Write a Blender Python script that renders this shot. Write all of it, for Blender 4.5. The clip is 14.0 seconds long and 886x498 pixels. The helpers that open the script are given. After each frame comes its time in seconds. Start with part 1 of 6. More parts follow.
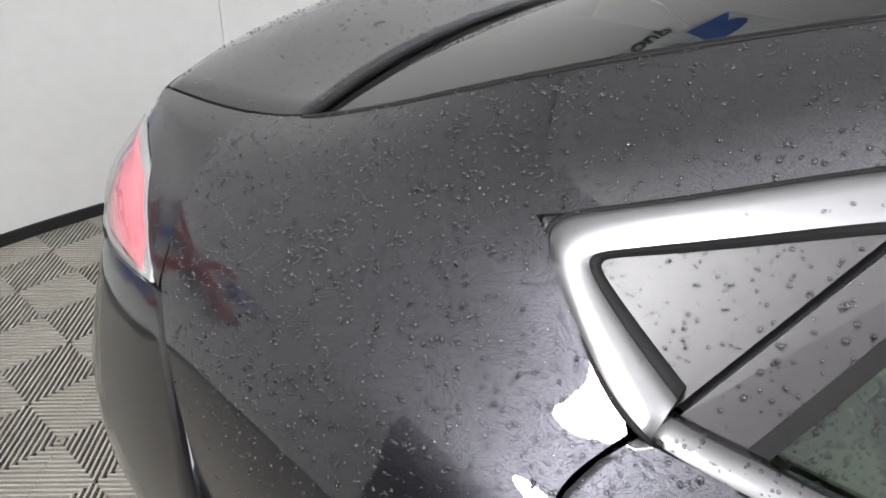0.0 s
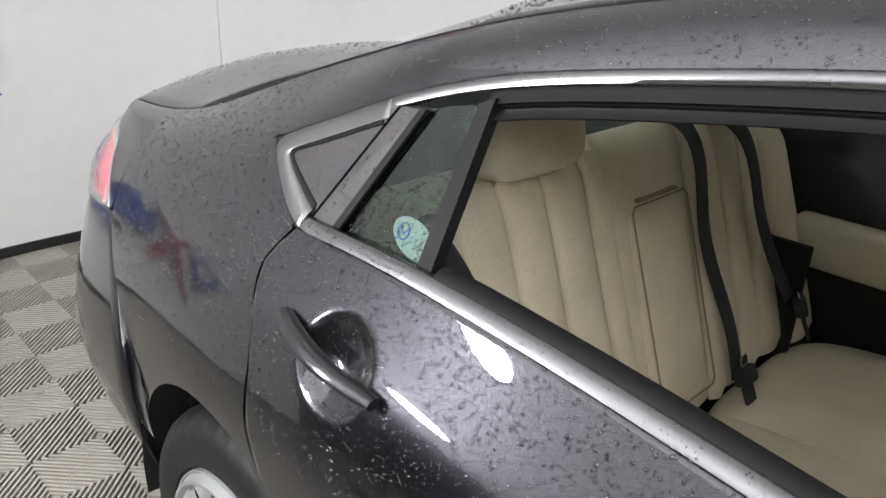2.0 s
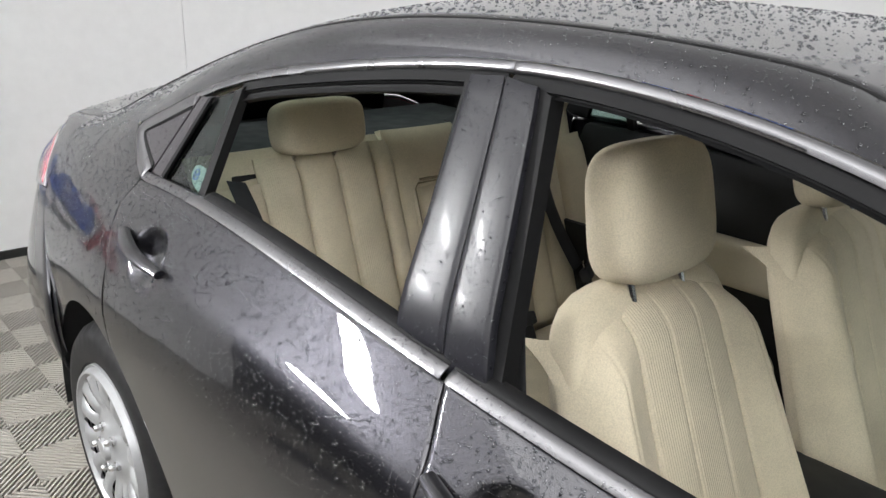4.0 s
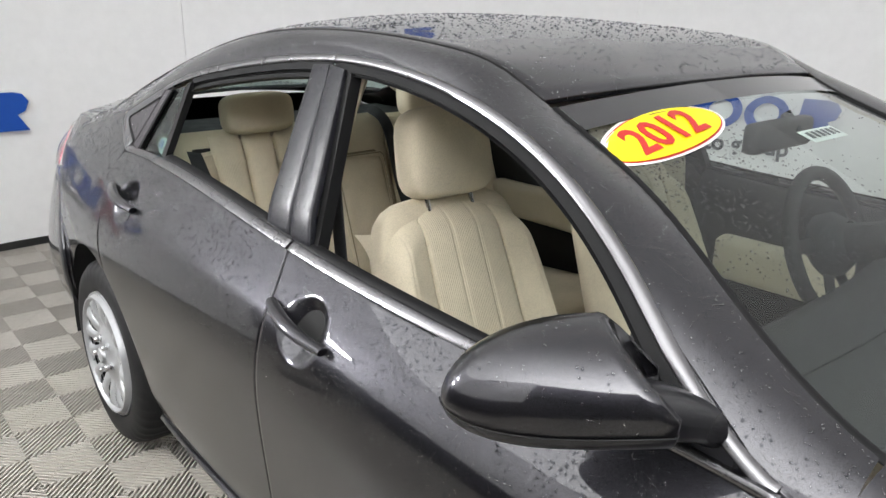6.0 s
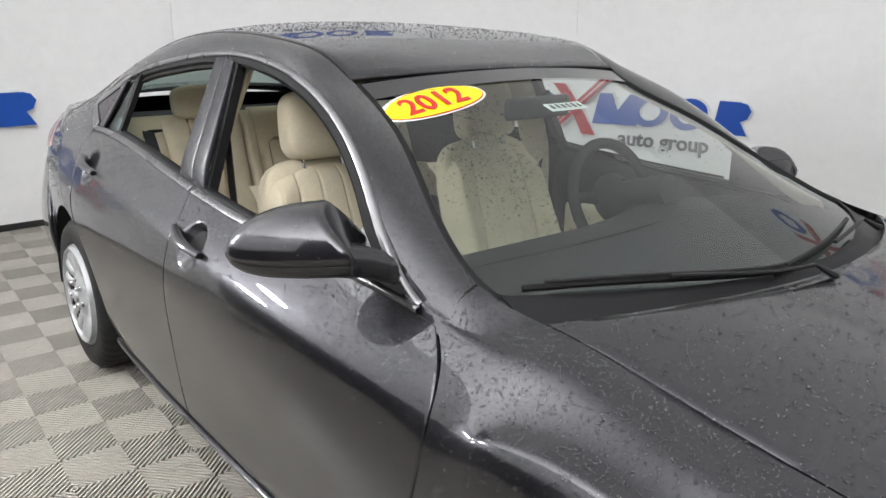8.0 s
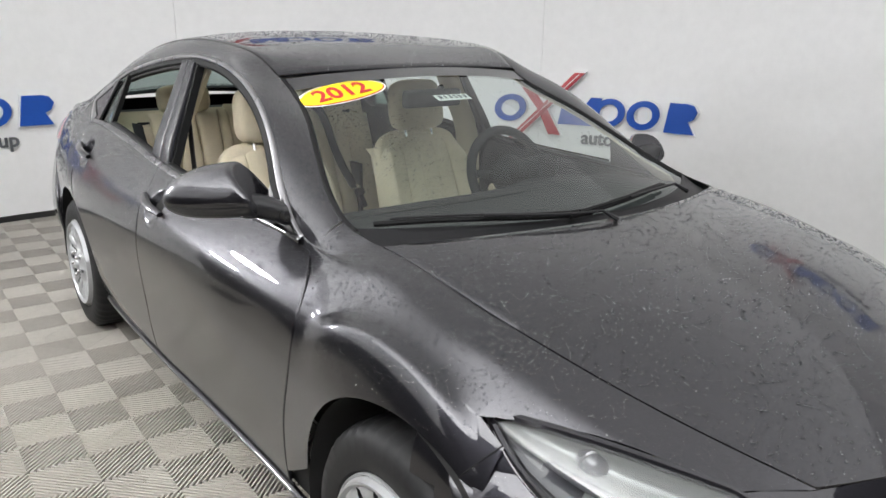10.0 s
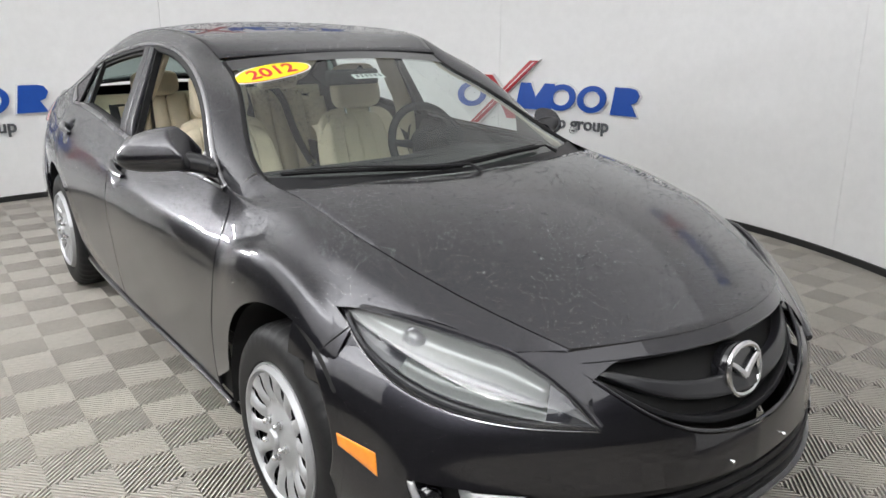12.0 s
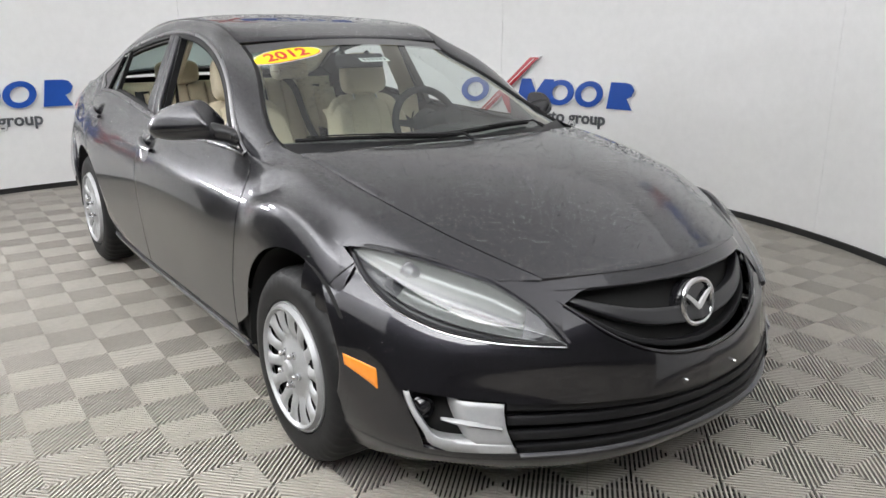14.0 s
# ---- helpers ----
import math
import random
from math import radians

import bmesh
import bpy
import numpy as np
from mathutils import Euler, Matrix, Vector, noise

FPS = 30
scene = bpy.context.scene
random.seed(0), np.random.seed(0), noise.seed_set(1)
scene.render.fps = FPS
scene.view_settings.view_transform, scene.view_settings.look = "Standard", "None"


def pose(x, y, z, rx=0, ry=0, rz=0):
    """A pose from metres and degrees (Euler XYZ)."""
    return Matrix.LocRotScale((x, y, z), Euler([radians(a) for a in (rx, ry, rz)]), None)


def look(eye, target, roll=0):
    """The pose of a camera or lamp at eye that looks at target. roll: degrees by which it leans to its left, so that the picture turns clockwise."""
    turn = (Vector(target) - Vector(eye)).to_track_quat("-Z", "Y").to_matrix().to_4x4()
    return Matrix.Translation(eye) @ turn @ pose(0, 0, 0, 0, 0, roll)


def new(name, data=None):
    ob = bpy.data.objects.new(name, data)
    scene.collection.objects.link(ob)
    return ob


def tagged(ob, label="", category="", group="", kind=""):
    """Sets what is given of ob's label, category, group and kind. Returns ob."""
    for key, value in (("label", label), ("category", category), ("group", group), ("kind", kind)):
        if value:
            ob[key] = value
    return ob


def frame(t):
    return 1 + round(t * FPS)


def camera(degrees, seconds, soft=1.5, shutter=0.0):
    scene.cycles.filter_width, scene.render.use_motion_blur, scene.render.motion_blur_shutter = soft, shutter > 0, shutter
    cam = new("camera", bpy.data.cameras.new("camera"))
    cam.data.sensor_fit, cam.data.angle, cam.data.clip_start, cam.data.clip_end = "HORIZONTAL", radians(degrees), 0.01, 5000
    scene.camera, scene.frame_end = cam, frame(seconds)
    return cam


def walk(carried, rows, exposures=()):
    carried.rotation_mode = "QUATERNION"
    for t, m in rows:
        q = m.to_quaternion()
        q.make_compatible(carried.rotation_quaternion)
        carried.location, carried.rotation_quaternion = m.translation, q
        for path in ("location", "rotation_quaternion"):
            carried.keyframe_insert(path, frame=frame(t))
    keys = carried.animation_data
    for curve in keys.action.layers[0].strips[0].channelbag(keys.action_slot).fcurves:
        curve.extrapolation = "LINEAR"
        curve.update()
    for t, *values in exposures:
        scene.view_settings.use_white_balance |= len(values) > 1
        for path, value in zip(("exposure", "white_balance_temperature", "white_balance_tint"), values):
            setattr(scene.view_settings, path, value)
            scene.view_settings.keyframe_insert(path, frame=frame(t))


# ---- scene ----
cam = camera(59.79, 14.0)
PATH = [
    (0, (-1.140, -1.172, 1.412), (-2.304, 0.114, 0.417), 0.77),
    (0.5, (-0.940, -1.188, 1.420), (-2.139, 0.115, 0.490), 1.79),
    (1, (-0.766, -1.226, 1.437), (-1.997, 0.081, 0.557), 2.07),
    (1.5, (-0.567, -1.316, 1.438), (-1.837, -0.016, 0.601), 2.14),
    (2, (-0.396, -1.377, 1.464), (-1.695, -0.078, 0.674), 2.32),
    (2.5, (-0.204, -1.384, 1.474), (-1.529, -0.087, 0.725), 2.45),
    (3, (-0.002, -1.388, 1.472), (-1.348, -0.090, 0.763), 2.46),
    (5.3, (0.872, -1.508, 1.498), (-0.546, -0.248, 0.863), 0.96),
    (5.5, (0.948, -1.526, 1.500), (-0.476, -0.272, 0.868), 0.82),
    (6, (1.154, -1.585, 1.495), (-0.284, -0.340, 0.878), 0.82),
    (6.5, (1.341, -1.596, 1.501), (-0.110, -0.361, 0.893), 0.74),
    (7, (1.561, -1.553, 1.492), (0.097, -0.329, 0.894), 0.72),
    (7.5, (1.749, -1.567, 1.495), (0.275, -0.352, 0.905), 0.81),
    (8, (1.947, -1.625, 1.491), (0.463, -0.419, 0.906), 0.85),
    (8.5, (2.100, -1.641, 1.496), (0.604, -0.446, 0.919), 0.99),
    (8.7, (2.162, -1.625, 1.494), (0.660, -0.436, 0.920), 0.99),
    (10.8, (2.887, -1.677, 1.491), (1.352, -0.525, 0.929), 0.44),
    (11, (2.948, -1.670, 1.493), (1.414, -0.518, 0.927), 0.39),
    (11.5, (3.112, -1.644, 1.479), (1.576, -0.497, 0.910), 0.32),
    (12, (3.248, -1.676, 1.476), (1.709, -0.535, 0.902), 0.14),
    (12.5, (3.371, -1.771, 1.454), (1.829, -0.633, 0.882), -0.03),
    (13, (3.456, -1.833, 1.441), (1.912, -0.697, 0.870), -0.14),
    (13.5, (3.512, -1.837, 1.421), (1.963, -0.706, 0.856), -0.14),
    (14, (3.549, -1.839, 1.393), (1.991, -0.713, 0.838), 0.14),
]
walk(cam, [(t, look(eye, target, roll)) for t, eye, target, roll in PATH])

# ---------------------------------------------------------------- light
world = bpy.data.worlds.new("world")
world.use_nodes = True
world.node_tree.nodes["Background"].inputs[0].default_value = (0.9, 0.95, 1.0, 1)
world.node_tree.nodes["Background"].inputs[1].default_value = 0.02
scene.world = world
scene.view_settings.exposure = 0.26
FILL_POWER = 1.05

# ---------------------------------------------------------------- materials


def nodes_of(name):
    m = bpy.data.materials.new(name)
    m.use_nodes = True
    return m, m.node_tree, m.node_tree.nodes["Principled BSDF"]


def link(tree, a, b):
    tree.links.new(a, b)


def coords(tree):
    return tree.nodes.new("ShaderNodeTexCoord").outputs["Object"]


def noise_node(tree, scale, detail=3.0, rough=0.55, vector=None):
    n = tree.nodes.new("ShaderNodeTexNoise")
    n.inputs["Scale"].default_value = scale
    n.inputs["Detail"].default_value = detail
    n.inputs["Roughness"].default_value = rough
    if vector is not None:
        link(tree, vector, n.inputs["Vector"])
    return n.outputs[0]


def ramp(tree, value, stops):
    r = tree.nodes.new("ShaderNodeValToRGB")
    el = r.color_ramp.elements
    while len(el) < len(stops):
        el.new(0.5)
    for e, (p, c) in zip(el, stops):
        e.position, e.color = p, (*c, 1) if len(c) == 3 else c
    link(tree, value, r.inputs[0])
    return r.outputs[0]


def bump(tree, bsdf, height, strength=0.2, distance=0.002, target="Normal"):
    b = tree.nodes.new("ShaderNodeBump")
    b.inputs["Strength"].default_value = strength
    b.inputs["Distance"].default_value = distance
    link(tree, height, b.inputs["Height"])
    link(tree, b.outputs[0], bsdf.inputs[target])


def plain(name, color, rough=0.5, metal=0.0, coat=0.0, vary=0.12, grain=60.0, relief=0.05, spec=0.5):
    """A surface with two scales of variation in colour and gloss, and a fine relief."""
    m, t, b = nodes_of(name)
    c = coords(t)
    fine = noise_node(t, grain, 4.0, 0.6, c)
    wide = noise_node(t, grain * 0.06, 3.0, 0.5, c)
    mix = t.nodes.new("ShaderNodeMath")
    mix.operation = "MULTIPLY_ADD"
    link(t, wide, mix.inputs[0])
    mix.inputs[1].default_value = 0.6
    link(t, fine, mix.inputs[2])
    lo = [max(0, x * (1 - vary)) for x in color]
    hi = [min(1, x * (1 + vary)) for x in color]
    link(t, ramp(t, mix.outputs[0], [(0.45, lo), (1.05, hi)]), b.inputs["Base Color"])
    r = t.nodes.new("ShaderNodeMapRange")
    r.inputs["From Min"].default_value, r.inputs["From Max"].default_value = 0.3, 0.7
    r.inputs["To Min"].default_value, r.inputs["To Max"].default_value = rough * 0.88, min(1, rough * 1.12)
    link(t, wide, r.inputs["Value"])
    link(t, r.outputs[0], b.inputs["Roughness"])
    b.inputs["Metallic"].default_value = metal
    b.inputs["Coat Weight"].default_value = coat
    b.inputs["Coat Roughness"].default_value = 0.04
    b.inputs["Specular IOR Level"].default_value = spec
    if relief:
        bump(t, b, fine, relief, 0.001)
    return m


def paint_material():
    """Dark grey metallic car paint under a clear coat, damp, with faint orange peel."""
    m, t, b = nodes_of("grey_metallic_paint")
    c = coords(t)
    flake = noise_node(t, 1400.0, 1.0, 0.5, c)
    wide = noise_node(t, 3.0, 3.0, 0.5, c)
    link(t, ramp(t, flake, [(0.3, (0.0090, 0.0088, 0.0105)), (0.7, (0.0475, 0.0465, 0.0555))]), b.inputs["Base Color"])
    b.inputs["Metallic"].default_value = 0.9
    r = t.nodes.new("ShaderNodeMapRange")
    r.inputs["To Min"].default_value, r.inputs["To Max"].default_value = 0.29, 0.35
    link(t, wide, r.inputs["Value"])
    link(t, r.outputs[0], b.inputs["Roughness"])
    b.inputs["Coat Weight"].default_value = 1.0
    b.inputs["Coat Roughness"].default_value = 0.02
    b.inputs["Specular IOR Level"].default_value = 0.12
    b.inputs["Coat IOR"].default_value = 1.58
    peel = noise_node(t, 55.0, 2.0, 0.5, c)
    bump(t, b, peel, 0.006, 0.001, "Coat Normal")
    return m


def glass_material(name, tint, base=0.075):
    m, t, b = nodes_of(name)
    t.nodes.remove(b)
    out = t.nodes["Material Output"]
    g = t.nodes.new("ShaderNodeBsdfGlossy")
    g.inputs["Roughness"].default_value = 0.01
    tr = t.nodes.new("ShaderNodeBsdfTransparent")
    tr.inputs[0].default_value = (*tint, 1)
    lw = t.nodes.new("ShaderNodeLayerWeight")
    lw.inputs[0].default_value = 0.5
    pw = t.nodes.new("ShaderNodeMath")
    pw.operation = "POWER"
    link(t, lw.outputs["Facing"], pw.inputs[0])
    pw.inputs[1].default_value = 5.0
    fr = t.nodes.new("ShaderNodeMath")
    fr.operation = "MULTIPLY_ADD"
    link(t, pw.outputs[0], fr.inputs[0])
    fr.inputs[1].default_value, fr.inputs[2].default_value = 0.92, base
    mx = t.nodes.new("ShaderNodeMixShader")
    link(t, fr.outputs[0], mx.inputs[0])
    link(t, tr.outputs[0], mx.inputs[1])
    link(t, g.outputs[0], mx.inputs[2])
    link(t, mx.outputs[0], out.inputs[0])
    return m


def water_material():
    return glass_material("water", (0.66, 0.67, 0.69), base=0.065)


def fabric_material(name, color, ribs=0.0):
    m, t, b = nodes_of(name)
    c = coords(t)
    weave = noise_node(t, 420.0, 2.0, 0.6, c)
    wide = noise_node(t, 7.0, 3.0, 0.55, c)
    lo = [x * 0.8 for x in color]
    hi = [min(1, x * 1.12) for x in color]
    mix = t.nodes.new("ShaderNodeMath")
    mix.operation = "MULTIPLY_ADD"
    link(t, wide, mix.inputs[0])
    mix.inputs[1].default_value = 0.7
    link(t, weave, mix.inputs[2])
    link(t, ramp(t, mix.outputs[0], [(0.55, lo), (1.1, hi)]), b.inputs["Base Color"])
    b.inputs["Roughness"].default_value = 0.9
    b.inputs["Sheen Weight"].default_value = 0.15
    height = weave
    if ribs:
        w = t.nodes.new("ShaderNodeTexWave")
        w.bands_direction = "Y"
        w.inputs["Scale"].default_value = ribs
        w.inputs["Distortion"].default_value = 0.6
        link(t, c, w.inputs["Vector"])
        ad = t.nodes.new("ShaderNodeMath")
        ad.operation = "MULTIPLY_ADD"
        link(t, weave, ad.inputs[0])
        ad.inputs[1].default_value = 0.5
        link(t, w.outputs[1], ad.inputs[2])
        height = ad.outputs[0]
    bump(t, b, height, 0.35, 0.0015)
    return m


def tile_material():
    """Ribbed warm grey plastic, scuffed and dusty, each tile a little different."""
    m, t, b = nodes_of("grey_tile_plastic")
    c = coords(t)
    info = t.nodes.new("ShaderNodeObjectInfo")
    geo = t.nodes.new("ShaderNodeNewGeometry")
    pos = geo.outputs["Position"]
    wide = noise_node(t, 0.9, 4.0, 0.6, pos)
    fine = noise_node(t, 38.0, 5.0, 0.7, pos)
    a = t.nodes.new("ShaderNodeMath")
    a.operation = "MULTIPLY_ADD"
    link(t, fine, a.inputs[0])
    a.inputs[1].default_value = 0.5
    soft = t.nodes.new("ShaderNodeMath")
    soft.operation = "MULTIPLY_ADD"
    link(t, wide, soft.inputs[0])
    soft.inputs[1].default_value, soft.inputs[2].default_value = 0.5, 0.25
    link(t, soft.outputs[0], a.inputs[2])
    d = t.nodes.new("ShaderNodeMath")
    d.operation = "MULTIPLY_ADD"
    link(t, info.outputs["Random"], d.inputs[0])
    d.inputs[1].default_value = 0.10
    link(t, a.outputs[0], d.inputs[2])
    link(t, ramp(t, d.outputs[0], [(0.45, (0.30, 0.281, 0.248)), (0.95, (0.46, 0.434, 0.388))]), b.inputs["Base Color"])
    b.inputs["Roughness"].default_value = 0.36
    bump(t, b, fine, 0.15, 0.001)
    return m


PAINT = paint_material()
BLACK_TRIM = plain("black_plastic", (0.010, 0.010, 0.011), 0.45, relief=0.1, spec=0.22)
PANE_BLACK = plain("black_pane", (0.040, 0.036, 0.040), 0.34, relief=0.0)
GLOSS_BLACK = plain("gloss_black", (0.012, 0.012, 0.014), 0.12, coat=0.6, relief=0.0)
SATIN_BLACK = plain("satin_black_film", (0.012, 0.012, 0.014), 0.30, relief=0.05, spec=0.6)
PILLAR_BLACK = plain("gloss_pillar_film", (0.012, 0.012, 0.016), 0.30, relief=0.03, spec=0.42, coat=0.05)
RUBBER = plain("rubber", (0.009, 0.009, 0.0095), 0.6, relief=0.15, grain=120, spec=0.18)
TYRE = plain("tyre_rubber", (0.012, 0.012, 0.0125), 0.55, vary=0.25, relief=0.2, grain=90, spec=0.25)
CHROME = plain("bright_metal", (0.62, 0.62, 0.63), 0.2, metal=1.0, vary=0.05, relief=0.02)
TRIM = plain("satin_trim", (0.205, 0.203, 0.21), 0.28, metal=1.0, vary=0.05, relief=0.02)
SILVER = plain("silver_paint", (0.37, 0.375, 0.38), 0.36, metal=0.35, vary=0.06, relief=0.03)
# near black stands in for shade in gaps, recesses and behind grilles
DARK = plain("shade_black", (0.008, 0.008, 0.008), 0.9, relief=0)
WHITE_WALL = plain("white_wall_panel", (0.86, 0.86, 0.86), 0.5, vary=0.03, grain=14, relief=0.04)
CEILING = plain("ceiling_grey", (0.10, 0.10, 0.105), 0.85, vary=0.08, grain=10)
BASE_BLACK = plain("black_rubber_base", (0.02, 0.02, 0.02), 0.5)
# near-black base colour carries the shade in the slots between tile ribs
CONCRETE = plain("slot_shade_concrete", (0.025, 0.024, 0.022), 0.85, vary=0.3, grain=25, relief=0.2)
TILE = tile_material()
BEIGE = fabric_material("beige_fabric", (0.62, 0.55, 0.41))
BEIGE_RIB = fabric_material("beige_ribbed_fabric", (0.60, 0.535, 0.40), 60.0)
BEIGE_PLASTIC = plain("beige_plastic", (0.62, 0.56, 0.43), 0.6, vary=0.05, relief=0.08, grain=200)
DASH = plain("dark_dash_vinyl", (0.018, 0.0185, 0.0195), 0.6, spec=0.3, relief=0.04, grain=260)
BELT = plain("seat_belt_webbing", (0.02, 0.021, 0.024), 0.75, relief=0.2, grain=300)
HEADLINER = plain("headliner", (0.55, 0.52, 0.45), 0.95, vary=0.05)
WINDSCREEN = glass_material("windscreen_glass", (0.80, 0.88, 0.85))
SIDE_GLASS = glass_material("side_glass", (0.50, 0.60, 0.57))
DARK_GLASS = glass_material("rear_glass", (0.45, 0.55, 0.52))
LENS = glass_material("clear_lens", (0.95, 0.96, 0.96))
WATER = water_material()
RED_LENS = plain("red_lens", (0.74, 0.17, 0.21), 0.15, coat=1.0, vary=0.1, relief=0.0)
AMBER = plain("amber_lens", (0.75, 0.24, 0.02), 0.2, coat=1.0, vary=0.1, relief=0.05)
BLUE = plain("sign_blue", (0.015, 0.085, 0.42), 0.35, vary=0.05)
RED = plain("sign_red", (0.42, 0.02, 0.03), 0.35, vary=0.05)
SIGN_WHITE = plain("sign_white", (0.85, 0.85, 0.85), 0.4, vary=0.03)
SIGN_GREY = plain("sign_grey", (0.10, 0.105, 0.115), 0.4, vary=0.05)
YELLOW = plain("sticker_yellow", (0.95, 0.74, 0.0), 0.4, vary=0.03, relief=0)
STICKER_RED = plain("sticker_red", (0.55, 0.015, 0.015), 0.4, vary=0.03, relief=0)
PAPER = plain("paper", (0.82, 0.84, 0.82), 0.7, vary=0.03)
INK = plain("ink", (0.03, 0.035, 0.05), 0.6, vary=0.03)


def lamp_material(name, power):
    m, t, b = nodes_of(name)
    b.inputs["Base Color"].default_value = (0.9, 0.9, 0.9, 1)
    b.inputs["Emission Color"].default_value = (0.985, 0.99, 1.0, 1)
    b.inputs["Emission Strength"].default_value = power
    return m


# glow of an added fill sheet overhead, with no known fixture behind it
FILL_GLOW = lamp_material("lamp_diffuser", FILL_POWER)


def graded_fill():
    """Grades the added glow: brighter towards right and front, dimmer towards the far side."""
    t = FILL_GLOW.node_tree
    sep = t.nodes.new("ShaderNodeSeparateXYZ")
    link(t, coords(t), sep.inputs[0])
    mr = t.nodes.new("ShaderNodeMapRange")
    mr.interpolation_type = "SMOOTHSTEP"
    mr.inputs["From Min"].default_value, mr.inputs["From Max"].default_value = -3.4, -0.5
    mr.inputs["To Min"].default_value, mr.inputs["To Max"].default_value = 3.5 * FILL_POWER, 0.31 * FILL_POWER
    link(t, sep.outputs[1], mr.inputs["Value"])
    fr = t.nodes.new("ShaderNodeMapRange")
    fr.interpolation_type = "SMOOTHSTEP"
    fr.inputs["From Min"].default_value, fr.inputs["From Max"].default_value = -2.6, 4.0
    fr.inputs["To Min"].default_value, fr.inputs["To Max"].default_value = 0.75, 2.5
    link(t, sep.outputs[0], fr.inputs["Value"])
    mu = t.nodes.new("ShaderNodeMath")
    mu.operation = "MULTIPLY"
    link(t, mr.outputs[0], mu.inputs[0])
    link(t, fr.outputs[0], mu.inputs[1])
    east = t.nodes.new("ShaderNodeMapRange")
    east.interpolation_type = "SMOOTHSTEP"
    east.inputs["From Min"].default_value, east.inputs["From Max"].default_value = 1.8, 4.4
    east.inputs["To Min"].default_value, east.inputs["To Max"].default_value = 0.0, 0.8 * FILL_POWER
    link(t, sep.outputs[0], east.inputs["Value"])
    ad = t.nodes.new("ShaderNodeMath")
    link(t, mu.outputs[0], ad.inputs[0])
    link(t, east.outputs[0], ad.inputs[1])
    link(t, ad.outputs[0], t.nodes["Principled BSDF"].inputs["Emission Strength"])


graded_fill()

# ---------------------------------------------------------------- mesh helpers


def mesh_ob(name, verts, faces, mat, parent=None, label="", smooth=True, sharp=None):
    me = bpy.data.meshes.new(name)
    me.from_pydata([tuple(map(float, v)) for v in verts], [], [tuple(map(int, q)) for q in faces])
    if smooth:
        me.polygons.foreach_set("use_smooth", [True] * len(me.polygons))
    if sharp is not None:
        me.set_sharp_from_angle(angle=radians(sharp))
    me.materials.append(mat)
    ob = new(name, me)
    if parent is not None:
        ob.parent = parent
    if label:
        ob["label"] = label
    return ob


def part(name, bm, mat, parent=None, label="", sharp=40):
    """Links a bmesh as one mesh object under a thing or under a part."""
    me = bpy.data.meshes.new(name)
    bmesh.ops.recalc_face_normals(bm, faces=bm.faces)
    bm.to_mesh(me)
    bm.free()
    me.polygons.foreach_set("use_smooth", [True] * len(me.polygons))
    me.set_sharp_from_angle(angle=radians(sharp))
    me.materials.append(mat)
    ob = new(name, me)
    if parent is not None:
        ob.parent = parent
    if label:
        ob["label"] = label
    return ob


def thing(name, label, category, at=(0, 0, 0), group="", kind=""):
    e = new(name)
    e.empty_display_size = 0.1
    e.location = at
    return tagged(e, label, category, group, kind)


def box_bm(cx, cy, cz, sx, sy, sz, bev=0.0, seg=2, rot=None):
    bm = bmesh.new()
    bmesh.ops.create_cube(bm, size=1.0, matrix=Matrix.Diagonal((sx, sy, sz, 1)))
    if bev:
        bmesh.ops.bevel(bm, geom=bm.edges[:], offset=bev, segments=seg, profile=0.6, affect="EDGES")
    m = Matrix.Translation((cx, cy, cz))
    if rot is not None:
        m = m @ rot
    bmesh.ops.transform(bm, matrix=m, verts=bm.verts[:])
    return bm


def lathe_bm(profile, seg=48, axis="Y"):
    """Turns (radius, along) pairs round an axis."""
    bm = bmesh.new()
    rings = []
    for r, a in profile:
        ring = []
        for i in range(seg):
            th = 2 * math.pi * i / seg
            if axis == "Y":
                p = (r * math.cos(th), a, r * math.sin(th))
            elif axis == "X":
                p = (a, r * math.cos(th), r * math.sin(th))
            else:
                p = (r * math.cos(th), r * math.sin(th), a)
            ring.append(bm.verts.new(p))
        rings.append(ring)
    for a, b in zip(rings, rings[1:]):
        for i in range(seg):
            j = (i + 1) % seg
            bm.faces.new((a[i], a[j], b[j], b[i]))
    return bm


def tube_bm(path, radius, seg=8, flat=1.0, closed=False, up=Vector((0, 0, 1))):
    """Sweeps a round or flattened section along a path of points."""
    bm = bmesh.new()
    pts = [Vector(p) for p in path]
    n = len(pts)
    rings = []
    for i, p in enumerate(pts):
        a = pts[(i - 1) % n] if (i or closed) else pts[0]
        b = pts[(i + 1) % n] if (i < n - 1 or closed) else pts[-1]
        t = (b - a).normalized()
        side = t.cross(up)
        if side.length < 1e-4:
            side = t.cross(Vector((0, 1, 0)))
        side.normalize()
        nn = side.cross(t).normalized()
        r = radius[i] if isinstance(radius, (list, tuple)) else radius
        rings.append([bm.verts.new(p + side * (r * math.cos(2 * math.pi * k / seg)) + nn * (r * flat * math.sin(2 * math.pi * k / seg))) for k in range(seg)])
    pairs = list(zip(rings, rings[1:]))
    if closed:
        pairs.append((rings[-1], rings[0]))
    for a, b in pairs:
        for k in range(seg):
            j = (k + 1) % seg
            bm.faces.new((a[k], a[j], b[j], b[k]))
    if not closed:
        bm.faces.new(rings[0])
        bm.faces.new(rings[-1])
    return bm


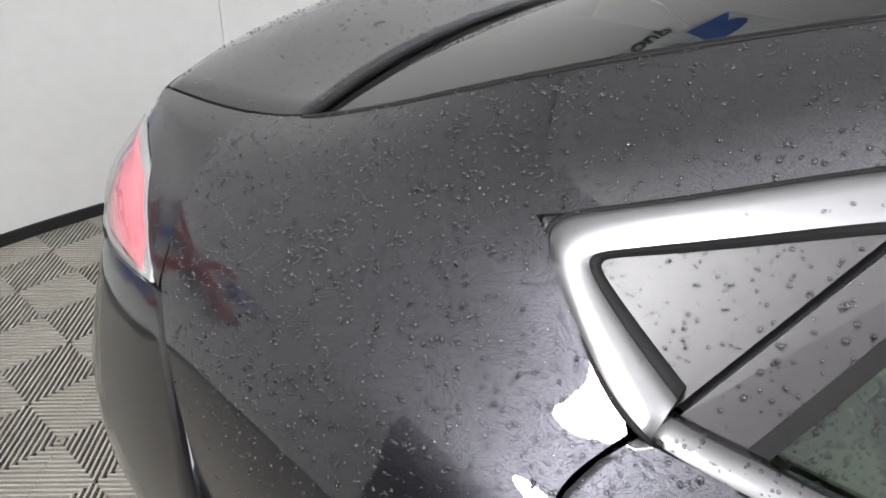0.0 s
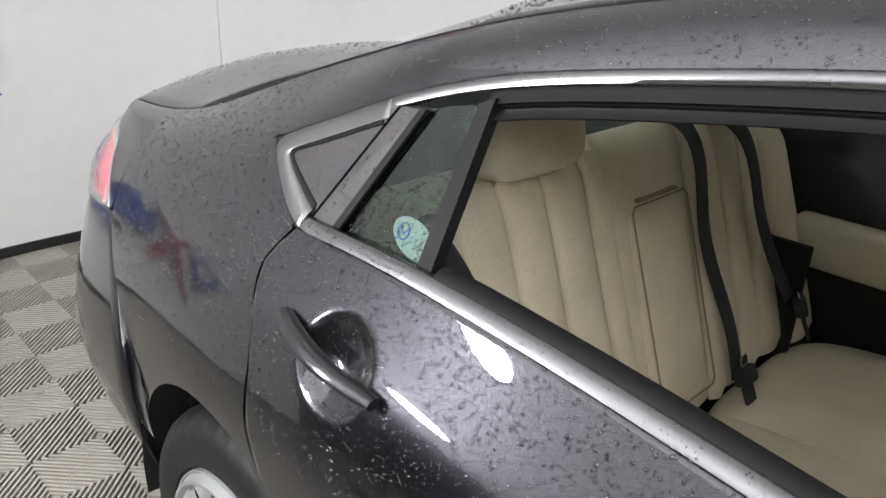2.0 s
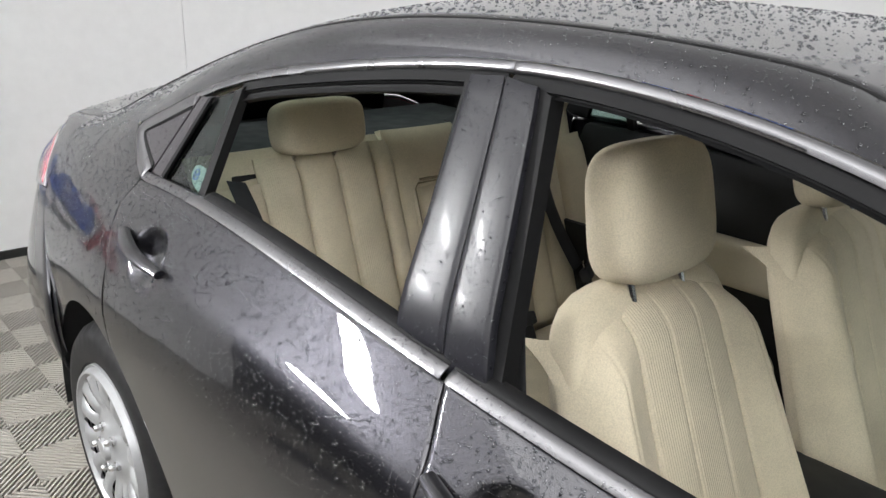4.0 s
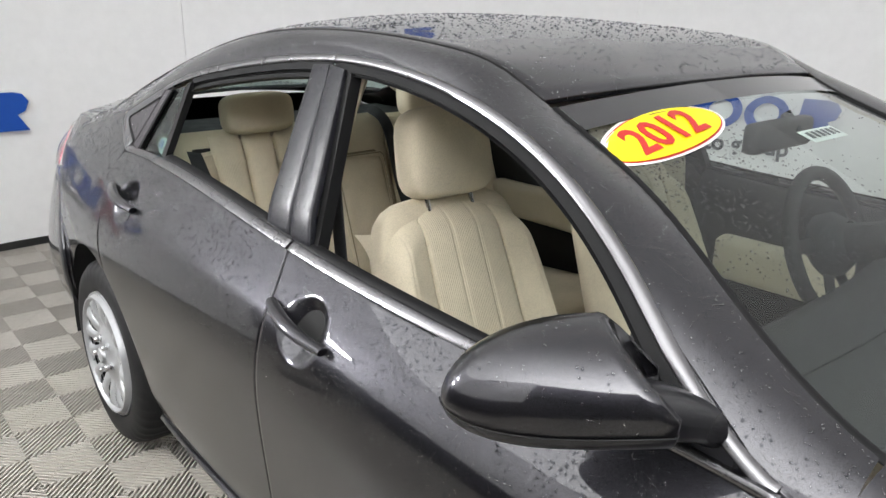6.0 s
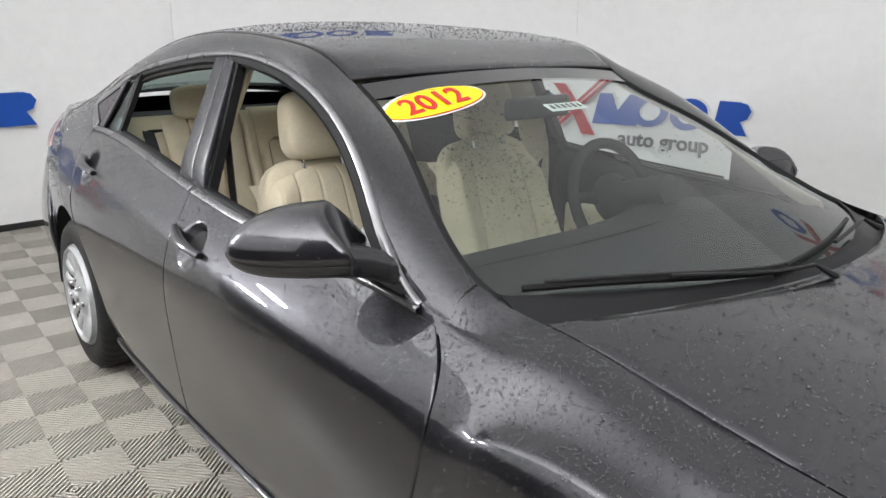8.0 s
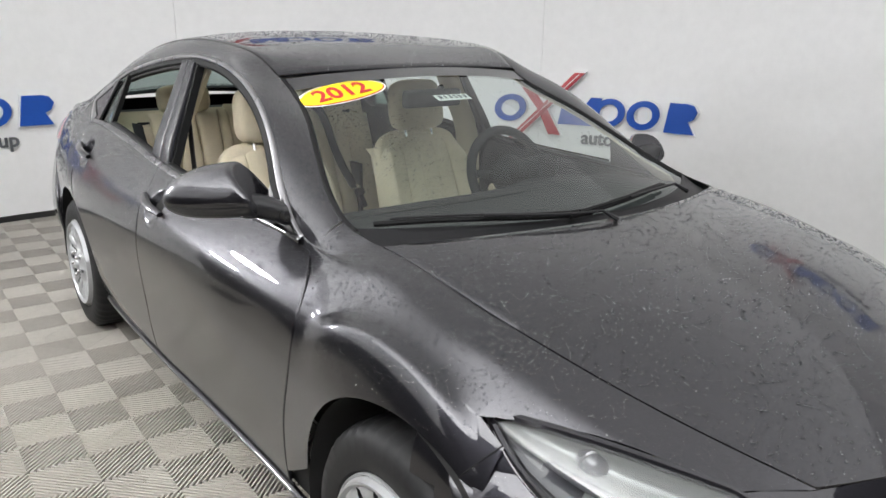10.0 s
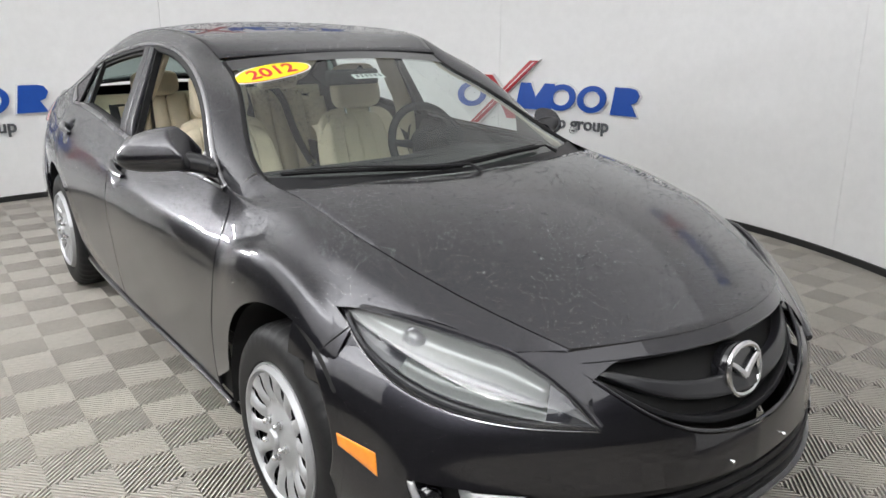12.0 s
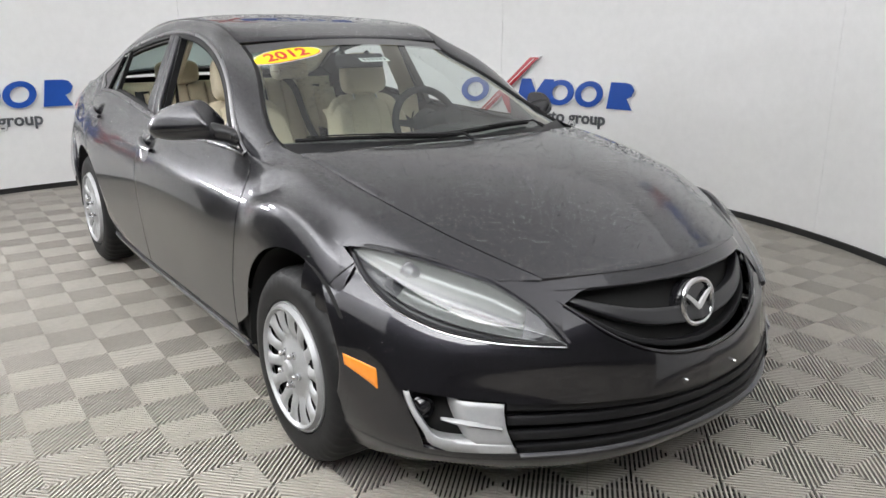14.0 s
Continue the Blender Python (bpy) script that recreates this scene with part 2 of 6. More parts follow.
def extrude_outline(points, depth, bev=0.0):
    """A flat outline in x, y (list of points) made into a plate from z = 0 to depth."""
    bm = bmesh.new()
    vs = [bm.verts.new((x, y, 0)) for x, y in points]
    f = bm.faces.new(vs)
    r = bmesh.ops.extrude_face_region(bm, geom=[f])
    bmesh.ops.translate(bm, vec=(0, 0, depth), verts=[v for v in r["geom"] if isinstance(v, bmesh.types.BMVert)])
    if bev:
        top = [e for e in bm.edges if all(v.co.z > depth * 0.99 for v in e.verts)]
        bmesh.ops.bevel(bm, geom=top, offset=bev, segments=2, profile=0.5, affect="EDGES")
    return bm


def nspline(keys):
    """A natural cubic spline through (x, a, b, ...) keys; gives arrays, straight on past its ends."""
    k = np.array(keys, float)
    x, y = k[:, 0], k[:, 1:]
    n = len(x)
    h = np.diff(x)
    A = np.eye(n)
    B = np.zeros_like(y)
    for i in range(1, n - 1):
        A[i, i - 1], A[i, i], A[i, i + 1] = h[i - 1], 2 * (h[i - 1] + h[i]), h[i]
        B[i] = 6 * ((y[i + 1] - y[i]) / h[i] - (y[i] - y[i - 1]) / h[i - 1])
    M = np.linalg.solve(A, B)

    def at(q):
        q = np.asarray(q, float)
        i = np.clip(np.searchsorted(x, q) - 1, 0, n - 2)
        qc = np.clip(q, x[0], x[-1])
        hh, a, b = h[i], (x[i + 1] - qc), (qc - x[i])
        hh_, a_, b_ = hh[..., None], a[..., None], b[..., None]
        v = (M[i] * a_ ** 3 + M[i + 1] * b_ ** 3) / (6 * hh_) + (y[i] / hh_ - M[i] * hh_ / 6) * a_ + (y[i + 1] / hh_ - M[i + 1] * hh_ / 6) * b_
        s0 = (y[1] - y[0]) / h[0] - M[1] * h[0] / 6
        s1 = (y[-1] - y[-2]) / h[-1] + M[-2] * h[-1] / 6
        v = v + np.where((q < x[0])[..., None], (q - x[0])[..., None] * s0, 0) + np.where((q > x[-1])[..., None], (q - x[-1])[..., None] * s1, 0)
        return v

    return at


def lerp_keys(keys):
    k = np.array(keys, float)
    return lambda q: np.interp(q, k[:, 0], k[:, 1])


def sheet(name, pts, mat, parent=None, label="", out=None, roll=0.012, sharp=None):
    """A smooth panel over a grid of points (rows, columns, 3), with its rim turned in. out: a point inside, away from which it faces."""
    P = np.array(pts, float)
    n, m = P.shape[:2]
    du, dv = np.gradient(P, axis=0), np.gradient(P, axis=1)
    N = np.cross(du, dv)
    N /= np.maximum(np.linalg.norm(N, axis=2, keepdims=True), 1e-9)
    c = np.array(out if out is not None else (0, 0, 0.6), float)
    if ((P - c) * N).sum(2).mean() < 0:
        N = -N
        flip = True
    else:
        flip = False
    verts = [p for row in P for p in row]
    faces = []
    for i in range(n - 1):
        for j in range(m - 1):
            q = (i * m + j, (i + 1) * m + j, (i + 1) * m + j + 1, i * m + j + 1)
            faces.append(q[::-1] if flip else q)
    if roll:
        loop = [(i, 0) for i in range(n)] + [(n - 1, j) for j in range(1, m)] + [(i, m - 1) for i in range(n - 2, -1, -1)] + [(0, j) for j in range(m - 2, 0, -1)]
        base = len(verts)
        k = len(loop)
        for d in (0.0012, roll):
            for i, j in loop:
                ii, jj = min(max(i, 1), n - 2), min(max(j, 1), m - 2)
                inward = P[ii, jj] - P[i, j]
                inward = inward / max(np.linalg.norm(inward), 1e-9)
                s = -0.0012 if d < 0.002 else -0.0014
                verts.append(P[i, j] + s * inward - N[i, j] * d)
        for a in range(k):
            b = (a + 1) % k
            i0, j0 = loop[a]
            i1, j1 = loop[b]
            for q in ((i0 * m + j0, i1 * m + j1, base + b, base + a), (base + a, base + b, base + k + b, base + k + a)):
                faces.append(q if flip else q[::-1])
    return mesh_ob(name, verts, faces, mat, parent, label, True, sharp if sharp else 50)


def text_bm(body, size, depth, bold=0.0, shear=0.0):
    """Lettering in Blender's own font as a plate in x, y, its middle at the origin."""
    cu = bpy.data.curves.new("lettering", "FONT")
    cu.body, cu.size, cu.extrude, cu.offset, cu.shear = body, size, depth / 2, bold, shear
    cu.align_x, cu.align_y = "CENTER", "CENTER"
    cu.resolution_u = 3
    ob = bpy.data.objects.new("lettering", cu)
    scene.collection.objects.link(ob)
    me = bpy.data.meshes.new_from_object(ob.evaluated_get(bpy.context.evaluated_depsgraph_get()))
    bm = bmesh.new()
    bm.from_mesh(me)
    bpy.data.objects.remove(ob)
    bpy.data.curves.remove(cu)
    bpy.data.meshes.remove(me)
    return bm

# ---------------------------------------------------------------- the booth
CX, CY, RW, WALL_H = -0.176, -0.441, 3.80, 3.15
TILE_L, TILE_A, TILE_X, TILE_Y = 0.2793, radians(43.945), 2.1199, 0.1513
GAP_FROM, GAP_TO = -62.0, 12.0
DOOR_FROM, DOOR_H = 218.0, 1.45


def on_wall(deg, z, off=0.0):
    a = radians(deg)
    return Vector((CX + (RW - off) * math.cos(a), CY + (RW - off) * math.sin(a), z))


def wall_band(name, r0, r1, z0, z1, mat, a0, a1, step, label, kind="structure", parent=None):
    bm = bmesh.new()
    n = max(2, round((a1 - a0) / step))
    prev = None
    for i in range(n + 1):
        a = radians(a0 + (a1 - a0) * i / n)
        c, s = math.cos(a), math.sin(a)
        ring = [bm.verts.new((CX + r * c, CY + r * s, z)) for r, z in ((r0, z0), (r0, z1), (r1, z1), (r1, z0))]
        if prev:
            for k in range(4):
                bm.faces.new((prev[k], prev[(k + 1) % 4], ring[(k + 1) % 4], ring[k]))
        else:
            bm.faces.new(ring)
        prev = ring
    bm.faces.new(prev[::-1])
    ob = part(name, bm, mat, parent, "", 30)
    if parent is None:
        tagged(ob, label, "wall", kind=kind)
    return ob


def build_wall():
    w = thing("wall_round", "white curved booth wall of smooth seamed panels", "wall", kind="structure")
    seam = 73.5
    edges = [GAP_TO]
    a = seam - 46.0
    while a < DOOR_FROM - 5:
        if a > GAP_TO + 5:
            edges.append(a)
        a += 46.0
    edges.append(DOOR_FROM)
    edges.append(DOOR_FROM + 46)
    edges.append(360 + GAP_FROM)
    for a0, a1 in zip(edges, edges[1:]):
        wall_band("panel", RW, RW + 0.06, DOOR_H if a0 >= DOOR_FROM else 0.035, WALL_H, WHITE_WALL, a0 + 0.02, a1 - 0.02, 1.0, "", parent=w)
    wall_band("backing", RW + 0.03, RW + 0.09, 0.0, WALL_H, DARK, GAP_TO, DOOR_FROM, 3.0, "", parent=w)
    wall_band("backing", RW + 0.03, RW + 0.09, DOOR_H, WALL_H, DARK, DOOR_FROM, 360 + GAP_FROM, 3.0, "", parent=w)
    base = wall_band("baseboard", RW - 0.012, RW + 0.05, 0.0, 0.045, BASE_BLACK, GAP_TO, DOOR_FROM, 1.0, "thin black rubber strip along the foot of the wall")
    tagged(base, "thin black rubber strip along the foot of the wall", "baseboard")


build_wall()


def build_room():
    """The plain dim hall round the booth, and the high roof over both."""
    for name, x, y, sx, sy in (("wall_east", 8.0, 0, 0.2, 16.2), ("wall_west", -8.0, 0, 0.2, 16.2), ("wall_north", 0, 8.0, 15.8, 0.2), ("wall_south", 0, -8.0, 15.8, 0.2)):
        tagged(part(name, box_bm(x, y, HALL_H / 2, sx, sy, HALL_H), HALL), "plain grey hall wall", "wall", kind="structure")
    tagged(part("ceiling", box_bm(0, 0, HALL_H + 0.1, 16.4, 16.4, 0.2), CEILING), "plain dark grey hall ceiling over the booth", "ceiling", kind="structure")


HALL_H = 3.25
HALL = plain("hall_grey", (0.16, 0.16, 0.16), 0.8, vary=0.1, grain=8)
build_room()


def tile_mesh():
    """One floor tile: four triangles of ribs that run in from its edges, over an open grid."""
    n, half, top, slot = 18, TILE_L / 2 - 0.0008, 0.0, 0.0105
    pitch = 2 * half / n
    verts, faces = [], []

    def rib(u0, u1, a0, a1, turn):
        c, s = ((1, 0), (0, 1), (-1, 0), (0, -1))[turn]
        quad = []
        for z in (top, top - slot):
            for u, v in ((u0, -half), (u1, -half), (u1, a1), (u0, a0)):
                x, y = (u * c - v * s, u * s + v * c)
                quad.append((x, y, z))
        b = len(verts)
        verts.extend(quad)
        faces.extend([(b, b + 1, b + 2, b + 3), (b + 1, b + 5, b + 6, b + 2), (b, b + 3, b + 7, b + 4), (b, b + 4, b + 5, b + 1)])

    for turn in range(4):
        for i in range(n):
            u = -half + (i + 0.5) * pitch
            w = pitch * 0.205
            u0, u1 = u - w, u + w
            rib(u0, u1, -abs(u0) - 0.0005, -abs(u1) - 0.0005, turn)
        # cross web below the ribs and the rim of the tile
        for k in range(1, 3):
            v = -half + k * half / 3
            h = abs(v)
            c, s = ((1, 0), (0, 1), (-1, 0), (0, -1))[turn]
            b = len(verts)
            for x, y in ((-h, v), (h, v), (h, v + 0.003), (-h, v + 0.003)):
                verts.append((x * c - y * s, x * s + y * c, top - 0.0110))
            faces.append((b, b + 1, b + 2, b + 3))
    me = bpy.data.meshes.new("tile")
    me.from_pydata(verts, [], faces)
    me.materials.append(TILE)
    return me, verts, faces


def build_floor():
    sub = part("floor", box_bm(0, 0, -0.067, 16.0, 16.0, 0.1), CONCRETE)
    tagged(sub, "grey ribbed interlocking plastic tiles over concrete coloured near black for slot shade", "floor", kind="structure")
    me, verts, faces = tile_mesh()
    u = Vector((math.cos(TILE_A), math.sin(TILE_A))) * TILE_L
    v = Vector((-u.y, u.x))
    cells = []
    for i in range(-34, 20):
        for j in range(-24, 30):
            x = TILE_X + u.x * (i + 0.5) + v.x * (j + 0.5)
            y = TILE_Y + u.y * (i + 0.5) + v.y * (j + 0.5)
            r = math.hypot(x - CX, y - CY)
            gap = -70 < math.degrees(math.atan2(y - CY, x - CX)) < 20
            if r < RW + 0.16 or (gap and r < 5.6):
                # the stretch of floor beside and before the car comes first
                near = min(abs(y + 1.15) + max(0, abs(x) - 1.6) * 0.7, math.hypot(x - 2.6, y - 0.2) * 0.8)
                cells.append((near, x, y))
    cells.sort()
    for _, x, y in cells[:300]:
        t = new("tile", me)
        t.parent = sub
        t.matrix_local = pose(x, y, 0, 0, 0, math.degrees(TILE_A))
    V, F = [], []
    base = np.array(verts)
    ca, sa = math.cos(TILE_A), math.sin(TILE_A)
    turned = np.stack([base[:, 0] * ca - base[:, 1] * sa, base[:, 0] * sa + base[:, 1] * ca, base[:, 2]], 1)
    fa = np.array(faces)
    for k, (_, x, y) in enumerate(cells[300:]):
        V.append(turned + (x, y, 0))
        F.append(fa + k * len(base))
    rest = mesh_ob("far_tiles", np.concatenate(V), np.concatenate(F), TILE, sub, "", False)
    tagged(rest, kind="stuff")
    return len(cells)


def ring_outline(rx, ry, w, seg=40, shear=0.0):
    bm = bmesh.new()
    rows = []
    for i in range(seg):
        th = 2 * math.pi * i / seg
        row = []
        for k, z in ((1, 0), (1, 1), (0, 1), (0, 0)):
            fx, fy = rx - (0 if k else w), ry - (0 if k else w * 0.8)
            x, y = fx * math.cos(th), fy * math.sin(th)
            row.append(bm.verts.new((x + y * shear, y, z)))
        rows.append(row)
    for a, b in zip(rows, rows[1:] + rows[:1]):
        for k in range(4):
            bm.faces.new((a[k], a[(k + 1) % 4], b[(k + 1) % 4], b[k]))
    return bm


def build_sign(turn, z0):
    """The dealer's wall sign: rings, blocks and a cross in raised plates, with the two words below."""
    s = thing("wall_sign", "raised blue shapes with a red cross, grey words below", "sign", group="wall signs")
    hh = 0.112

    def place(bm, deg, z, depth, mat, name, back=True):
        """Bends a flat plate (x to the reader's right, y up, z out) onto the wall."""
        for v in bm.verts:
            a = deg + turn - math.degrees(v.co.x / RW)
            v.co = on_wall(a, z + v.co.y, 0.004 + v.co.z * depth)
        part(name, bm, mat, s, "", 35)

    for halo, mat, d in ((0.012, SIGN_WHITE, 0.014), (0.0, BLUE, 0.028)):
        for deg in (123.2, 110.55, 106.3):
            wd = 0.135 if deg == 123.2 else 0.133
            place(ring_outline(wd + halo, hh + halo, 0.056 + 2 * halo, shear=0.12), deg, z0, d, mat, "ring" if mat is BLUE else "halo")
        g = halo
        blk = [(-0.17 - g, -hh - g), (0.165 + g, -hh - g), (0.19 + g, hh + g), (0.10 - g, hh + g), (0.015, -0.01 + g), (-0.035 + g, hh + g), (-0.125 - g, hh + g)]
        place(extrude_outline(blk, 1.0), 115.0 - 0.6, z0, d, mat, "block" if mat is BLUE else "halo")
        bar = [(-0.125 - g, -hh - g), (0.115 + g, -hh - g), (0.06 + g, -0.02), (0.105 + g, 0.0), (0.13 + g, 0.055), (0.10 + g, 0.1), (0.05, hh + g), (-0.09 - g, hh + g)]
        place(extrude_outline(bar, 1.0), 101.75, z0, d, mat, "block" if mat is BLUE else "halo")
    for halo, mat, d in ((0.010, SIGN_WHITE, 0.03), (0.0, RED, 0.045)):
        g = halo
        long_bar = [(-0.30 - g, -0.25 - g), (-0.225 + g, -0.25 - g), (0.335 + g, 0.30 + g), (0.25 - g, 0.30 + g)]
        place(extrude_outline(long_bar, 1.0), 118.8, z0, d, mat, "bar" if mat is RED else "halo")
        cross = [(0.05 - g, -0.2 - g), (0.15 + g, -0.2 - g), (0.03 + g, 0.0), (-0.10 + g, 0.17 + g), (-0.19 - g, 0.17 + g), (-0.05 - g, 0.0)]
        place(extrude_outline(cross, 1.0), 118.8, z0 + 0.0, d, mat, "bar" if mat is RED else "halo")
    line = [(-0.262, -0.234), (-0.256, -0.237), (0.292, 0.288), (0.283, 0.288)]
    place(extrude_outline(line, 1.0), 118.8, z0, 0.048, SIGN_WHITE, "stripe")
    words = text_bm("auto group", 0.150, 1.0, 0.003)
    for v in words.verts:
        v.co.z += 0.5
    place(words, 108.9, z0 - 0.215, 0.012, SIGN_GREY, "lettering")


# a low row of signs, and a staggered row above it
for turn, z0 in ((0.0, 0.83), (80.15, 0.83), (-40.07, 2.25), (40.07, 2.25)):
    build_sign(turn, z0)


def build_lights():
    """An unseen glowing sheet added over the booth as fill light, and a stand with two oval lamp heads before the
    doorway.
    """
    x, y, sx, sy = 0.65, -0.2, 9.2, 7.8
    e = thing("fill_ceiling", "unseen white glowing sheet added over the booth as fill light", "ceiling light")
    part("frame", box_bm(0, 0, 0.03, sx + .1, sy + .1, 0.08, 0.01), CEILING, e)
    part("diffuser", box_bm(0, 0, -0.025, sx, sy, 0.02), FILL_GLOW, e)
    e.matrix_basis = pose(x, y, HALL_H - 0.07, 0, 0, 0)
    px, py, deg = -2.15, -2.45, 228.0
    e = thing("light_stand", "black lamp stand with two lit oval heads", "lamp stand", at=(px, py, 0))
    part("base", lathe_bm([(.0001, .0), (.20, .0), (.20, .012), (.05, .03), (.0001, .035)], 32, "Z"), BLACK_TRIM, e)
    part("pole", tube_bm([(0, 0, .02), (0, 0, 2.10)], .014, 10, up=Vector((0, 1, 0))), BLACK_TRIM, e)
    for z, w, h in ((1.95, .18, .05), (1.52, .17, .055)):
        head = part("lamp_head", lathe_bm([(0.0001, 0.08), (.6, 0.08), (1, 0.04), (1.1, 0.0), (1.02, -0.010)], 40, "X"), BLACK_TRIM, e)
        part("diffuser", lathe_bm([(1.02, -0.008), (.96, -0.012), (0.0001, -0.016)], 40, "X"), SPOT, head)
        head.matrix_basis = pose(-.06 * math.cos(radians(deg)), -.06 * math.sin(radians(deg)), z, 0, 0, deg) @ Matrix.Diagonal((1, w, h, 1))


SPOT = lamp_material("oval_lamp_diffuser", 230.0)
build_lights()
build_floor()

# ---------------------------------------------------------------- the car: its surfaces
AXLE, WHEEL_Z, ARCH_R = 1.397, 0.322, 0.388
LEVELS = [
    [(-2.1, .76, .25), (-1.0, .80, .20), (0, .81, .19), (1.0, .81, .19), (1.75, .80, .19), (2.1, .7, .19)],
    [(-2.1, .80, .35), (-1.0, .862, .275), (0, .868, .262), (1.0, .862, .262), (1.75, .835, .27), (2.1, .74, .28)],
    [(-2.1, .835, .48), (-1.4, .885, .46), (0, .893, .44), (1, .885, .44), (1.4, .888, .44), (1.75, .86, .43), (2.1, .74, .42)],
    [(-2.1, .828, .65), (-1.4, .902, .65), (-.5, .912, .64), (.5, .908, .63), (1, .895, .62), (1.4, .900, .62), (1.75, .845, .57), (2.1, .70, .54)],
    [(-2.1, .800, .82), (-1.4, .878, .84), (-.5, .893, .82), (.5, .888, .80), (1, .872, .78), (1.4, .872, .76), (1.75, .79, .68), (2.1, .60, .60)],
    [(-2.1, .745, .945), (-1.7, .772, .985), (-1.29, .778, 1.028), (-.27, .797, .970), (.5, .790, .940), (.87, .781, .925), (1.1, .795, .895), (1.4, .80, .862), (1.6, .755, .815), (1.85, .665, .745), (2.1, .50, .68)],
    [(-2.1, .69, 1.005), (-1.7, .712, 1.075), (-1.456, .712, 1.128), (-1.19, .658, 1.240), (-.83, .622, 1.324), (-.54, .606, 1.362), (-.30, .600, 1.374), (-.1, .604, 1.363), (.25, .636, 1.291), (.545, .700, 1.143), (.82, .765, .952), (1.1, .735, .935), (1.4, .730, .900), (1.6, .700, .850), (1.85, .615, .775), (2.1, .46, .705)],
    [(-2.23, .615, 1.037), (-1.855, .630, 1.088), (-1.6, .606, 1.180), (-1.3, .575, 1.285), (-.9, .558, 1.385), (-.4, .552, 1.424), (-.03, .545, 1.404), (.1, .535, 1.375), (.206, .522, 1.318), (.5, .575, 1.192), (.93, .690, .985), (1.11, .672, .957), (1.35, .658, .920), (1.6, .630, .870), (1.85, .552, .800), (2.09, .440, .727)],
]
LEVEL_AT = [nspline(k) for k in LEVELS]
KNOTS = len(LEVELS)


def _vmatrix(n):
    A = np.eye(n)
    D = np.zeros((n, n))
    for i in range(1, n - 1):
        A[i, i - 1], A[i, i], A[i, i + 1] = 1, 4, 1
        D[i, i - 1], D[i, i], D[i, i + 1] = 6, -12, 6
    return np.linalg.solve(A, D)


VM = {n: _vmatrix(n) for n in (6, 8)}


SHOULDER_X = (-1.9, -1.3, -.8, -.3, .1, .5, 1.0)
SHOULDER_Z = (.962, .935, .895, .865, .835, .812, .795)


def skin(x, v, lower=False):
    """Half-width and height of the body side at x, between level 0 (sill) and level 5 (belt) or 7 (roof seam, bonnet edge)."""
    x, v = np.broadcast_arrays(np.asarray(x, float), np.asarray(v, float))
    n = 6 if lower else 8
    Y = np.stack([LEVEL_AT[k](x) for k in range(n)], -2)
    M = np.einsum("ij,...jk->...ik", VM[n], Y)
    i = np.clip(np.floor(v).astype(int), 0, n - 2)
    b = (v - i)[..., None]
    a = 1 - b
    take = lambda T, q: np.take_along_axis(T, q[..., None, None].repeat(2, -1), -2)[..., 0, :]
    y0, y1, m0, m1 = take(Y, i), take(Y, i + 1), take(M, i), take(M, i + 1)
    r = (m0 * a ** 3 + m1 * b ** 3) / 6 + (y0 - m0 / 6) * a + (y1 - m1 / 6) * b
    if not lower:
        # the roof rail and windscreen pillar bow out between the window line and the roof seam
        d, e = LEVEL_AT[6](x), LEVEL_AT[7](x)
        q = np.clip(v - 6, 0, 1)[..., None]
        rail = d * (1 - q) + e * q + np.array([0.55, 0.83]) * (0.040 * q * (1 - q))
        k = np.clip((x + 1.46) / 0.2, 0, 1) * np.clip((1.02 - x) / 0.15, 0, 1)
        k = (k * k * (3 - 2 * k) * (v > 6))[..., None]
        r = r * (1 - k) + rail * k
    # the crisp shoulder line that rises along the doors to the tail
    d = (r[..., 1] - np.interp(x, SHOULDER_X, SHOULDER_Z)) / .050
    r = r.copy()
    r[..., 0] += np.interp(x, [-2.0, -1.75, .85, 1.03], [0, .007, .007, 0]) * np.exp(-d * d)
    return r


def level_of(x, z, lower=True):
    """The level at which the lower skin has this height."""
    vs = np.linspace(0, 5, 101)
    zs = skin(np.full(101, float(x)), vs, lower)[:, 1]
    return float(np.interp(z, np.maximum.accumulate(zs), vs))


def side_point(x, z, lower=True, out=0.0):
    v = level_of(x, z, lower)
    w, zz = skin(x, v, lower)
    return np.array((x, w + out, zz))


def coons(L, U, A, B, ns, nt):
    """Fills four edge curves (functions of 0..1): bottom, top, start and end."""
    s, t = np.linspace(0, 1, ns), np.linspace(0, 1, nt)
    Ls, Us = np.array([L(q) for q in s]), np.array([U(q) for q in s])
    At, Bt = np.array([A(q) for q in t]), np.array([B(q) for q in t])
    S, T = s[:, None, None], t[None, :, None]
    return (1 - T) * Ls[:, None] + T * Us[:, None] + (1 - S) * At[None] + S * Bt[None] - ((1 - S) * (1 - T) * Ls[0] + S * (1 - T) * Ls[-1] + (1 - S) * T * Us[0] + S * T * Us[-1])


def poly(points):
    """A smooth curve through points, as a function of 0..1."""
    p = np.array(points, float)
    d = np.r_[0, np.cumsum(np.linalg.norm(np.diff(p, axis=0), axis=1))]
    f = nspline(np.c_[d / d[-1], p]) if len(p) > 2 else (lambda q: p[0] + (p[1] - p[0]) * q)
    return lambda q: np.asarray(f(q))


def line(points):
    p = np.array(points, float)
    d = np.r_[0, np.cumsum(np.linalg.norm(np.diff(p, axis=0), axis=1))]
    return lambda q: np.array([np.interp(q, d / d[-1], p[:, k]) for k in range(p.shape[1])])


def to_side(xv, sgn, lower=True):
    r = skin(xv[..., 0], xv[..., 1], lower)
    return np.stack([xv[..., 0], sgn * r[..., 0], r[..., 1]], -1)


def xv(x, z, lower=True):
    return (x, level_of(x, z, lower))


